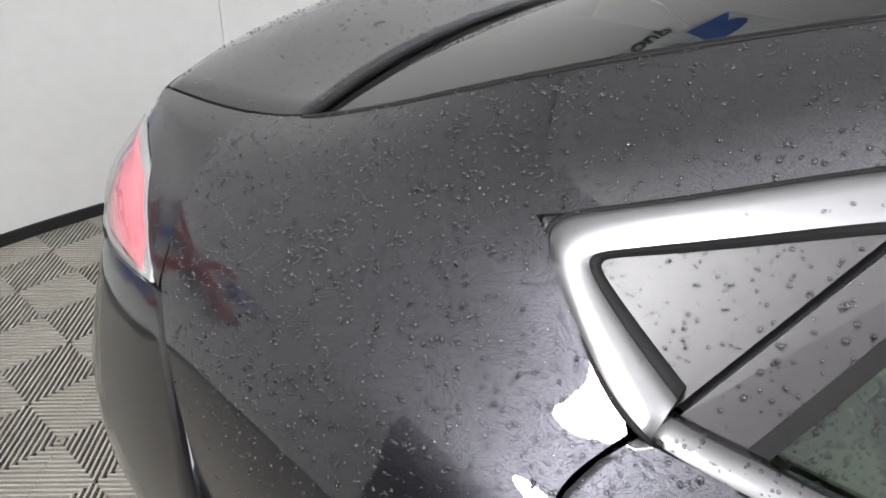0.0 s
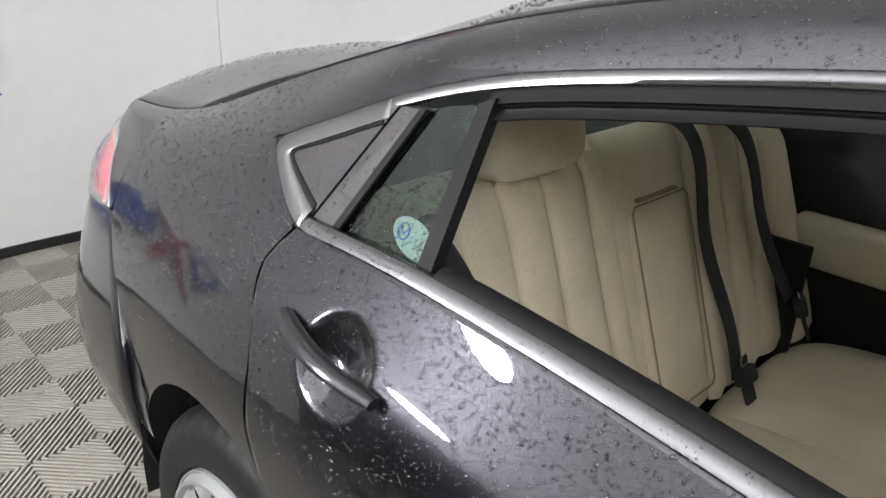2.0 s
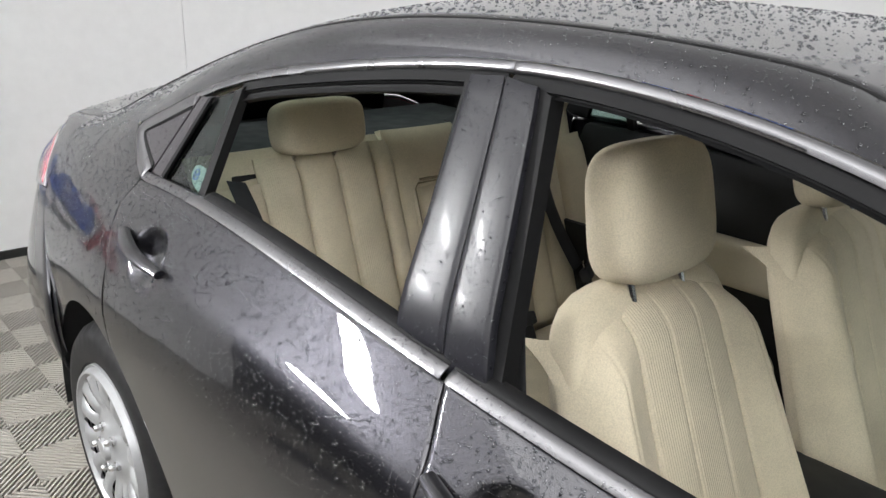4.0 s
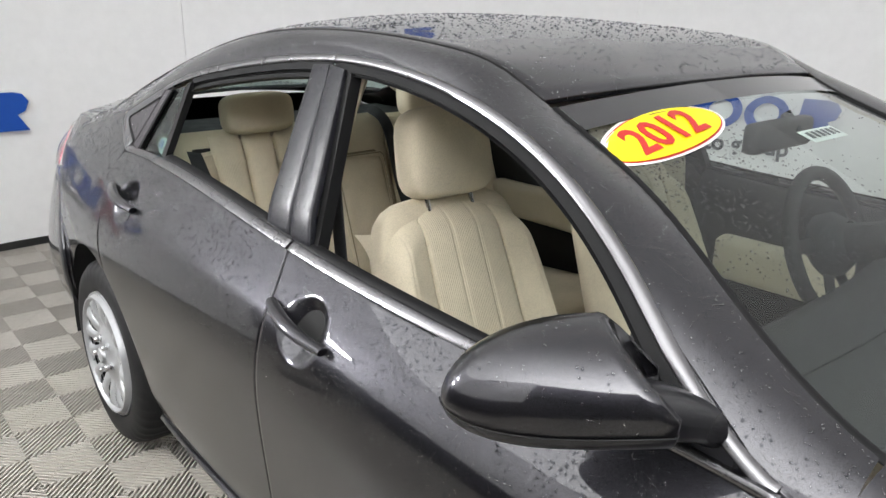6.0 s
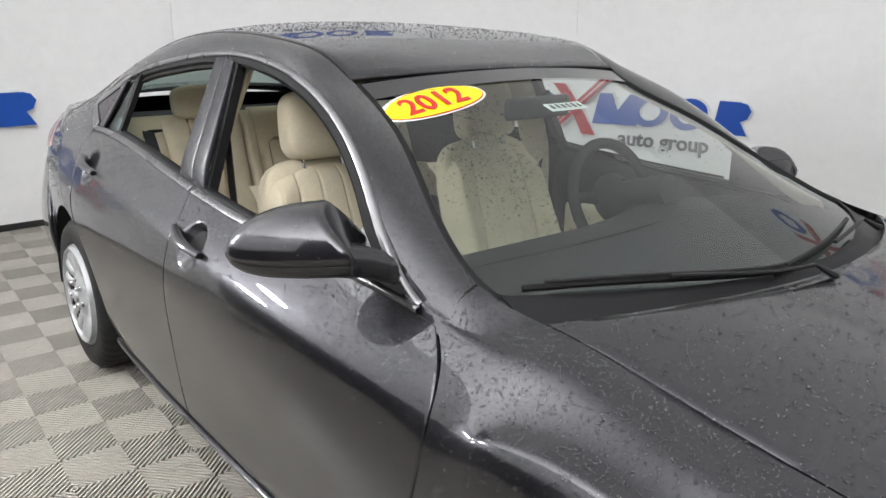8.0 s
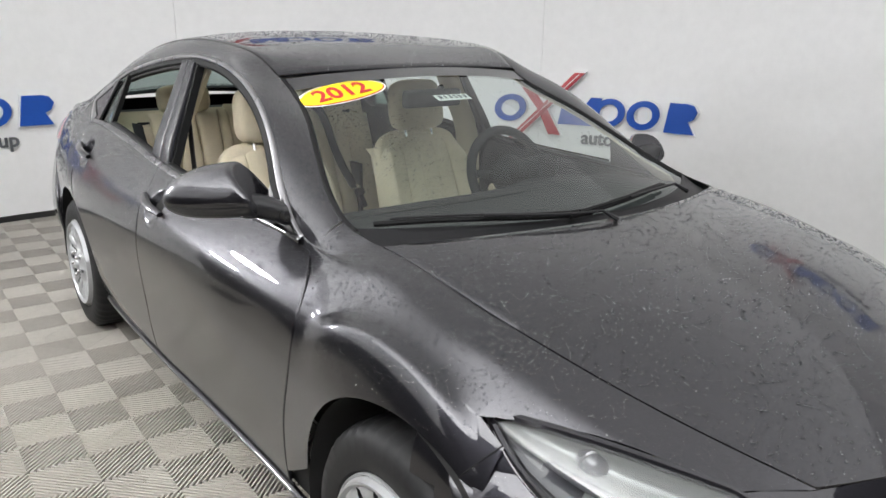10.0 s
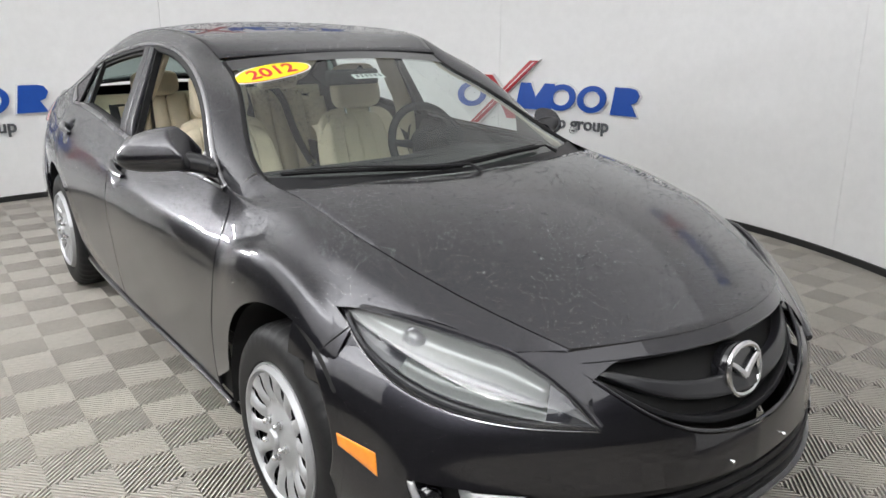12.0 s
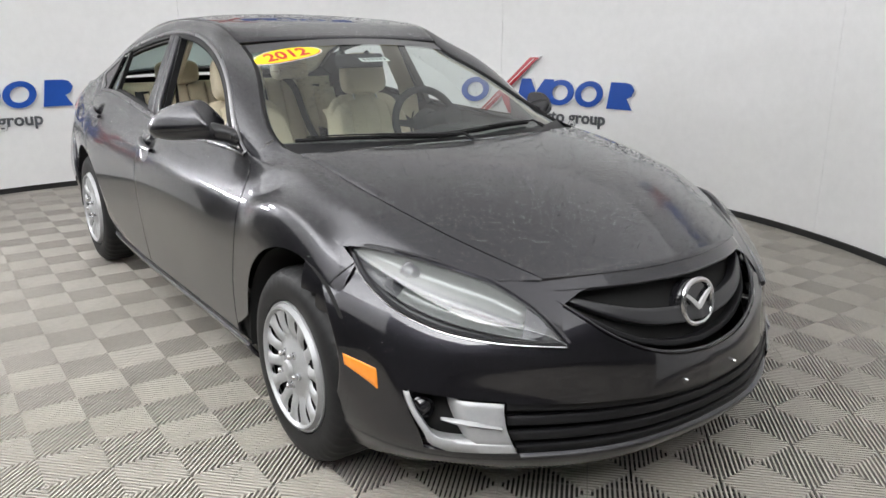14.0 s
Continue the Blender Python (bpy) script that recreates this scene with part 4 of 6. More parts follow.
def build_rear(car):
    b = new("rear_bumper")
    b.parent = car
    low = lerp_keys([(0, .23), (1, .23)])
    lamp_low = lerp_keys([(.0, .875), (.06, .87), (.25, .85), (.55, .84), (1, .80)])
    tail_sheet("bumper_skin", b, PAINT, -0.003, 1.0, low, lambda q: lamp_low(q) - 0.006)
    # the flange that runs in under the rear wing
    tail_sheet("bumper_flange", b, PAINT, -.045, .012, lambda q: .462, lambda q: .862, 8, 12, out=-.012, roll=0)
    tail_sheet("bumper_flange", b, PAINT, -.012, .012, lambda q: .235, lambda q: .475, 5, 8, out=-.010, roll=0)
    # the strip of wing over the lamp, and the lid's rear face
    lamp_top = lerp_keys([(.05, .885), (.10, .925), (.2, .975), (.35, 1.0), (.7, 1.0), (1, .99)])
    zlow = lambda q: float(np.interp(q, [0, .05, .10, .2, .35, .48], [.872, .885, .930, .980, 1.005, 1.005]))
    vs = np.linspace(3.5, 7, 160)
    sk = skin(np.full(160, -1.97), vs, False)
    for s in (-1, 1):
        rows, fix = [], None
        for q in np.linspace(0, .48, 26):
            zz = np.linspace(zlow(q), 1.035, 12)
            row = list(tail(np.full(12, q), zz, s))
            lo = row[-1]
            w, z = LEVEL_AT[7](lo[0])
            hi = np.array((lo[0], s * w, z))
            row += [lo * (1 - k) + hi * k for k in np.linspace(0, 1, 8)[1:]]
            row = np.array(row)
            if fix is None:
                edge = np.stack([np.full(len(row), -1.97), s * np.interp(row[:, 2], sk[:, 1], sk[:, 0]), row[:, 2]], -1)
                fix = edge - row
            rows.append(row + fix * max(0, 1 - q / .40) ** 2)
        sheet("wing", np.array(rows), PAINT, car, roll=0)
    tail_sheet("lid_face", car, PAINT, .45, 1.0, lambda q: .80, lambda q: 1.035, roll=0)
    for s in (-1, 1):
        lamp = new("tail_lamp")
        lamp.parent = car
        lamp["label"] = "red tail lamp under a clear cover"
        for nm, mat, q0, q1, o, i0, i1 in (("clear_cover", LENS, .05, .45, .012, 0, 1), ("lamp_back", SILVER, .045, .45, .000, 0, 1), ("red_lens", RED_LENS, .085, .44, .004, .12, .90)):
            R = np.array([[tail(np.array(q), np.array(lamp_low(q) + (lamp_top(q) - lamp_low(q)) * (i0 + (i1 - i0) * f)), s, o * math.sin(math.pi * min(max(f, .12), .88)) + 0.002) for f in np.linspace(0, 1, 9)] for q in np.linspace(q0, q1, 22)])
            sheet(nm, R.reshape(22, 9, 3), mat, lamp, roll=0.004)


build_rear(car)


def tyre_bm():
    prof = [(.215, -.085), (.225, -.100), (.262, -.106), (.298, -.098), (.317, -.080), (.3255, -.055), (.327, 0), (.3255, .055), (.317, .080), (.298, .098), (.262, .106), (.225, .100), (.215, .085)]
    bm = bmesh.new()
    seg = 132
    rings = []
    for k, (r, a) in enumerate(prof):
        ring = []
        for i in range(seg):
            th = 2 * math.pi * i / seg
            rr = r
            if k in (4, 5, 7, 8) and i % 3 == 0:
                rr -= 0.007
            if k in (2, 10) and i % 2:
                rr += 0.0008
            ring.append(bm.verts.new((rr * math.cos(th), a, rr * math.sin(th))))
        rings.append(ring)
    for a, b in zip(rings, rings[1:]):
        for i in range(seg):
            j = (i + 1) % seg
            bm.faces.new((a[i], a[j], b[j], b[i]))
    return bm


def cover_bm():
    """Silver wheel cover: dished face with fourteen rounded slots and a bright rim. Faces -y."""
    bm = bmesh.new()
    n = 14
    rs = [.0, .03, .055, .075, .090, .104, .116, .130, .145, .160, .172, .182, .190, .197, .203, .209, .212]
    depth = lambda r: -.020 - .012 * math.exp(-(r / .05) ** 2) + .012 * math.exp(-((r - .1) / .03) ** 2) - .010 * (r > .195) + .016 * (r > .208)
    span = 2 * math.pi / n

    def half(r):
        f = (r - .112) / (.188 - .112)
        return 0.0 if f <= 0 or f >= 1 else (0.17 + .10 * f) * span * math.sin(math.pi * f) ** 0.45

    cols = 7
    grid = []
    for r in rs:
        row = []
        for k in range(n):
            a = half(r)
            for c in range(cols):
                th = k * span + a + (span - 2 * a) * c / (cols - 1)
                crown = -.005 * math.sin(math.pi * c / (cols - 1)) if a else 0.0
                row.append(bm.verts.new((max(r, 1e-4) * math.cos(th), depth(r) + crown + (0.006 if a and c in (0, cols - 1) else 0), max(r, 1e-4) * math.sin(th))))
        grid.append(row)
    for i in range(len(rs) - 1):
        for k in range(n):
            for c in range(cols - 1):
                a, b = k * cols + c, k * cols + c + 1
                bm.faces.new((grid[i][a], grid[i][b], grid[i + 1][b], grid[i + 1][a]))
            if half(rs[i]) == 0 and half(rs[i + 1]) == 0:
                continue
    bmesh.ops.remove_doubles(bm, verts=bm.verts, dist=2e-4)
    return bm


def build_wheel(car, x, y, s, first=None):
    w = new("wheel")
    w.parent = car
    part("tyre", tyre_bm(), TYRE, w, "black road tyre")
    part("cover", cover_bm(), SILVER, w, "silver plastic wheel cover", 50).location = (0, -.085, 0)
    part("cover_rim", lathe_bm([(.211, -.092), (.214, -.101), (.2165, -.101), (.218, -.092), (.216, -.080)], 64), SILVER, w)
    part("hub_back", lathe_bm([(.0001, -.075), (.205, -.075), (.208, .06)], 40), DARK, w)
    part("cap", lathe_bm([(.0001, -.127), (.024, -.125), (.029, -.119), (.030, -.105)], 28), SILVER, w)
    for k in range(5):
        a = 2 * math.pi * k / 5 + 0.3
        nut = part("lug_nut", lathe_bm([(.0001, -.129), (.007, -.129), (.0095, -.125), (.0095, -.113), (.014, -.111), (.014, -.100)], 6), CHROME, w)
        nut.location = (.057 * math.cos(a), 0, .057 * math.sin(a))
    w.matrix_basis = pose(x, y, .327 + 0.0, 0, 0, 180 if s > 0 else 0) @ pose(0, 0, 0, 0, 20 * x, 0)


for x in (AXLE, -AXLE):
    for s in (-1, 1):
        build_wheel(car, x, s * .785, s)


def build_under(car):
    """Wheel arch liners, floor pan and inner shell, coloured near black for the shade behind the gaps."""
    for x0 in (AXLE + .015, -AXLE):
        for s in (-1, 1):
            bm = bmesh.new()
            prev = None
            for d in np.linspace(-8, 188, 40):
                a = radians(d)
                ring = [bm.verts.new((x0 + (ARCH_R + e) * math.cos(a), s * w, .325 + (ARCH_R + e) * math.sin(a))) for e, w in ((.010, .80 if x0 > 0 and d < 40 else .872), (.014, .60), (.012, .52))]
                if prev:
                    for k in range(2):
                        bm.faces.new((prev[k], prev[k + 1], ring[k + 1], ring[k]))
                prev = ring
            part("arch_liner", bm, DARK, car)
            part("arch_wall", box_bm(x0, s * .51, .45, .80, .02, .60), DARK, car)
    part("floor_pan", box_bm(0, 0, .235, 3.9, 1.30, .05), DARK, car)
    for s in (-1, 1):
        xs = np.linspace(-1.02, 1.0, 30)
        R = np.stack([to_side(np.stack([xs, np.full_like(xs, v)], -1), s) for v in np.linspace(.4, 4.6, 12)], 1)
        R[..., 1] -= s * 0.022
        sheet("inner_shell", R, DARK, car, roll=0)
        # near-black plates added behind the seams of wing, pillar and tail, for their shade
        part("pillar_core", box_bm(.93, s * .60, .62, .12, .30, .60), DARK, car)
        part("pillar_core", box_bm(-1.80, s * .66, .72, .10, .22, .50), DARK, car)
    # unseen near-black blocks, added so gaps at nose, tail and bonnet stay dark
    part("bumper_core", box_bm(2.02, 0, .45, .12, .86, .42), DARK, car)
    part("boot_core", box_bm(-2.05, 0, .66, .5, 1.2, .56), DARK, car)
    part("engine_bay", box_bm(1.50, 0, .56, .55, .9, .40), DARK, car)


build_under(car)

# window plane of each side: half-width at a height
PLANE = lambda z: .604 + .475 * (1.364 - z) - .22 * max(0, 1.05 - z)


def window_loop():
    """The rim of the side window group in x, z with the half-width of the body there, evenly spaced, corners rounded."""
    pts = []
    for x in np.linspace(.866, -1.318, 92):
        w, z = LEVEL_AT[5](x)
        pts.append((x, z, w))
    for x in np.linspace(-1.462, .860, 112):
        w, z = LEVEL_AT[6](x)
        pts.append((x, z, w))
    p = np.array(pts)
    d = np.r_[0, np.cumsum(np.linalg.norm(np.diff(p, axis=0), axis=1))]
    n = 420
    q = np.stack([np.interp(np.linspace(0, d[-1], n), d, p[:, k]) for k in range(3)], 1)
    for _ in range(16):
        q[1:-1] = .25 * q[:-2] + .5 * q[1:-1] + .25 * q[2:]
    return q


LOOP = window_loop()
tan = np.gradient(LOOP[:, :2], axis=0)
tan /= np.linalg.norm(tan, axis=1, keepdims=True)
INW = np.stack([tan[:, 1], -tan[:, 0]], 1)
if ((np.array((-.3, 1.15)) - LOOP[60, :2]) @ INW[60]) < 0:
    INW = -INW
TIP = int(np.argmin(LOOP[:, 0]))


def below(x):
    return int(np.argmin(np.abs(LOOP[:TIP, 0] - x)))


def above(x):
    return TIP + int(np.argmin(np.abs(LOOP[TIP:, 0] - x)))


def ring(sgn, name, mat, parent, offs, ys, i0, i1, label=""):
    """A strip along the window rim: offsets inward and how far it stands out, per column."""
    rows = []
    for i in range(i0, i1):
        row = []
        f = 1.0
        for o, y in zip(offs, ys):
            p = LOOP[i, :2] + INW[i] * o
            w = PLANE(p[1])
            k = max(0, min(1, o / 0.028))
            base = LOOP[i, 2] * (1 - k) + (w + .004) * k
            if o < 0:
                base -= 1.1 * (p[1] - LOOP[i, 1])
            row.append((p[0], sgn * (base + y), p[1]))
        rows.append(row)
    rows = np.array(rows)
    # rounds the inner side of the sharp rear corner
    k0, k1 = max(1, TIP - 18 - i0), min(len(rows) - 1, TIP + 19 - i0)
    if k1 - k0 > 8:
        for j, o in enumerate(offs):
            for _ in range(int(max(0, o) * 2600)):
                rows[k0:k1, j] = .25 * rows[k0 - 1:k1 - 1, j] + .5 * rows[k0:k1, j] + .25 * rows[k0 + 1:k1 + 1, j]
    return sheet(name, rows, mat, parent, label, roll=0.003)


def side_plate(sgn, name, outline, out, mat, parent, label="", thick=.006):
    """A flat plate in the window plane from an outline in x, z."""
    bm = bmesh.new()
    vs = [bm.verts.new((x, sgn * (PLANE(z) + out), z)) for x, z in outline]
    f = bm.faces.new(vs)
    r = bmesh.ops.extrude_face_region(bm, geom=[f])
    bmesh.ops.translate(bm, vec=(0, -sgn * thick, 0), verts=[v for v in r["geom"] if isinstance(v, bmesh.types.BMVert)])
    return part(name, bm, mat, parent, label, 30)


def pillar_cover(sgn, quad, parent):
    """A gently bowed upright cover between four corners in x, z: low back, low front, high front, high back."""
    c = np.array(quad)
    rows = []
    for a in np.linspace(0, 1, 14):
        lo, hi = c[0] * (1 - a) + c[3] * a, c[1] * (1 - a) + c[2] * a
        row = []
        for b in np.linspace(0, 1, 9):
            x, z = lo * (1 - b) + hi * b
            row.append((x, sgn * (PLANE(z) + .011 + .0018 * 4 * b * (1 - b)), z))
        rows.append(row)
    return sheet("pillar_trim", np.array(rows), PILLAR_BLACK, parent, "gloss black pillar cover", roll=.016)


def build_windows(car):
    for s in (-1, 1):
        f, r = DOORS[s]
        nb, nq, top_b, top_q, n = below(-.286), below(-1.296), above(-.358), above(-1.220), len(LOOP)
        belt = ([0, .003, .008, .013, .0175, .018], [.000, .005, .006, .005, .002, -.006])
        ring(s, "belt_trim", TRIM, f, *belt, 3, nb, "bright metal belt trim")
        ring(s, "belt_trim", TRIM, r, *belt, nb, nq + 1, "bright metal belt trim")
        quarter = new("quarter_window")
        quarter.parent = car
        ring(s, "rear_trim", TRIM, quarter, [0, .003, .010, .022, .027, .028], [0, .005, .006, .005, .002, -.006], nq, top_q + 1)
        top = ([0, .003, .009, .015, .019], [.001, .006, .007, .004, -.003])
        ring(s, "roof_trim", TRIM, r, *top, top_q, top_b + 1, "bright metal roof trim")
        ring(s, "roof_trim", TRIM, f, *top, top_b, n - 3, "bright metal roof trim")
        # black weatherstrips below and above the openings
        ring(s, "belt_seal", RUBBER, f, [.0165, .021, .026, .028], [.000, .003, .001, -.012], 30, nb)
        ring(s, "belt_seal", RUBBER, r, [.0165, .021, .026, .028], [.000, .003, .001, -.012], nb, below(-1.03))
        for g, a, b in ((r, above(-1.05), top_b), (f, top_b, n - 16)):
            ring(s, "window_frame", RUBBER, g, [.018, .022, .034, .036], [.000, -.001, -.002, -.012], a, b)
            wide = 1.0 if g is r else .45
            ring(s, "window_channel", RUBBER, g, [.034 + d * wide for d in (0, .004, .008, .013, .019, .024)], [-.012, -.005, -.012, -.013, -.007, -.030], a, b)
        ring(s, "corner_fill", PAINT, quarter, [-.015, -.008, 0, .002], [-.0020, -.0008, .000, -.004], TIP - 1, TIP + 7)
        ring(s, "trim_seal", RUBBER, quarter, [-.0035, -.001, .001], [-.001, .0015, .001], nq, top_q + 1)
        ring(s, "pane_seal", RUBBER, quarter, [.026, .030, .034, .036], [.001, .003, .001, -.006], nq, top_q)
        side_plate(s, "pane_backing", [(-1.41, 1.12), (-1.30, 1.045), (-1.235, 1.036), (-1.13, 1.228), (-1.19, 1.222)], -.006, RUBBER, quarter)
        # pillar between the doors
        pillar_cover(s, [(-.398, .985), (-.2965, .978), (-.3595, 1.352), (-.424, 1.348)], r)
        pillar_cover(s, [(-.2925, .978), (-.210, .975), (-.296, 1.345), (-.3555, 1.352)], f)
        side_plate(s, "pillar_seal", [(-.216, .972), (-.193, .970), (-.274, 1.335), (-.300, 1.345)], .002, RUBBER, f, "", .03)
        side_plate(s, "pillar_seal", [(-.412, .988), (-.392, .986), (-.419, 1.346), (-.440, 1.342)], .002, RUBBER, r, "", .03)
        # quarter glass, door blank, small fixed pane and its bar
        side_plate(s, "pane", [(-1.418, 1.126), (-1.405, 1.108), (-1.312, 1.050), (-1.298, 1.046), (-1.196, 1.222)], .003, PANE_BLACK, quarter, "dark fixed quarter pane beaded with rain")
        side_plate(s, "blank", [(-1.291, 1.046), (-1.246, 1.037), (-1.150, 1.225), (-1.189, 1.222)], .004, PANE_BLACK, r, "gloss black corner cover")
        side_plate(s, "pane_bar", [(-1.247, 1.037), (-1.234, 1.035), (-1.138, 1.227), (-1.151, 1.225)], .008, RUBBER, r)
        g = side_plate(s, "fixed_pane", [(-1.236, 1.035), (-1.060, 1.024), (-1.050, 1.248), (-1.139, 1.227)], -.003, SIDE_GLASS, r, "small greenish fixed pane with rain drops", .004)
        g.visible_shadow = False
        side_plate(s, "pane_bar", [(-1.064, 1.022), (-1.038, 1.020), (-1.030, 1.260), (-1.054, 1.250)], .008, RUBBER, r, "", .022)
        # corner behind the door mirror
        side_plate(s, "mirror_corner", [(.56, .952), (.82, .945), (.60, 1.095), (.585, 1.098)], -.010, SATIN_BLACK, f, "", .02)


build_windows(car)


def build_handles(car):
    for s in (-1, 1):
        for door, (x0, z0) in zip(DOORS[s], HANDLES):
            h = new("door_handle")
            h.parent = door
            path, rad = [], []
            for t in np.linspace(0, 1, 16):
                x = x0 - .105 + .225 * t
                z = z0 + .016 - .030 * t
                p = side_point(x, z)
                path.append((x, s * (p[1] + .012 + .016 * math.sin(math.pi * min(1, t * 1.02))), p[2]))
                rad.append(.0165 * (0.55 + 0.45 * math.sin(math.pi * (0.08 + 0.84 * t)) ** 0.6))
            part("grip", tube_bm(path, rad, 12, .72), PAINT, h)


build_handles(car)


def build_mirror(car, s):
    m = new("door_mirror")
    m.parent = DOORS[s][0]
    m["label"] = "grey painted door mirror with a black lower shell"
    a, b = np.array((.690, .822, 1.045)), np.array((.498, 1.018, 1.030))
    if s > 0:
        a, b = a - np.array((0, .02, .03)), b - np.array((0, .03, .03))
    axis = (b - a) / np.linalg.norm(b - a)
    fwd = np.array((-axis[1], axis[0], 0))
    fwd = fwd / np.linalg.norm(fwd)
    if fwd[0] < 0:
        fwd = -fwd
    rows_u = []
    for t in [-.02, -.008] + list(1 - np.linspace(1, 0, 24) ** 1.6):
        q = min(max(t, 0), 1)
        rim = 1 if t >= 0 else (.97 if t > -.015 else .90)
        size = (.80 if s > 0 else 1.0) * rim
        up = .086 * size * max((1 - q ** 3.2) ** .5, .02)
        dn = .058 * size * max((1 - q ** 4.0) ** .5, .02)
        fr, bk = .088 * size * max((1 - q ** 2.8) ** .5, .02), .060 * size * max((1 - q ** 4) ** .5, .02)
        ring_ = []
        for i in range(25):
            th = 2 * math.pi * i / 24
            cc, ss = math.cos(th), math.sin(th)
            e = lambda v, p: math.copysign(abs(v) ** p, v)
            f = e(cc, .75) * (fr if cc > 0 else bk)
            z = e(ss, .8) * (up if ss > 0 else dn)
            # the inner end leans outward towards its top
            p = a + (b - a) * t + axis * (.95 * max(0, z) * (1 - q) ** 1.5) + fwd * (f - .25 * max(0, z))
            ring_.append((p[0], s * p[1], p[2] + z - .010 * q))
        rows_u.append(ring_)
    R = np.array(rows_u)
    # upper shell from just below the waist, lower shell under it
    up = np.concatenate([R[:, 23:24], R[:, 0:14]], 1)
    lo = R[:, 13:24]
    sheet("cap", up, PAINT, m, roll=.004, out=(.60, s * .9, 1.045))
    sheet("lower_shell", lo, SATIN_BLACK, m, roll=.002, out=(.60, s * .9, 1.045))
    bm = bmesh.new()
    bm.faces.new([bm.verts.new(p) for p in R[0][:-1]])
    part("inner_end", bm, PAINT, m)
    waist = [R[i, 23] + np.array((0, s * .0015, 0)) for i in range(2, 26)]
    part("waist_line", tube_bm(waist, .0011, 6), BLACK_TRIM, m)
    # the arm down to the window corner
    rows = []
    for t in np.linspace(0, 1, 10):
        x, y, z = .664 + .024 * t, .868 - .100 * t, 1.014 - .026 * t ** 2
        hx, hz = .054 + .012 * t ** 2, .034
        rows.append([(x + hx * math.copysign(abs(math.cos(k)) ** .7, math.cos(k)), s * y, z + hz * math.copysign(abs(math.sin(k)) ** .7, math.sin(k))) for k in np.linspace(0, 2 * math.pi, 21)])
    sheet("arm", np.array(rows), SATIN_BLACK, m, roll=0, out=(.68, s * .80, .99))


for s in (-1, 1):
    build_mirror(car, s)

# ---------------------------------------------------------------- the car: lamps and badges in front


def strip_between(name, low, high, mat, parent, n=30, m=9, bulge=0.0, sink=0.0, label="", s=-1, roll=0.004, f0=0.0, f1=1.0):
    """A sheet between two curves (functions of 0..1) that bows forward and out."""
    rows = []
    for q in np.linspace(f0, f1, n):
        a, b = np.array(low(q)), np.array(high(q))
        row = []
        for k in np.linspace(0, 1, m):
            p = a * (1 - k) + b * k
            o = bulge * 4 * k * (1 - k) * math.sin(math.pi * min(max(q, .02), .98)) ** .6 - sink
            row.append((p[0] + .62 * o, s * (p[1] + .70 * o), p[2] + .35 * o))
        rows.append(row)
    return sheet(name, np.array(rows), mat, parent, label, roll=roll)


def headlamp_high(q):
    return HEADLAMP_TOP(q / .62) if q < .62 else HEADLAMP_NOSE((q - .62) / .38)


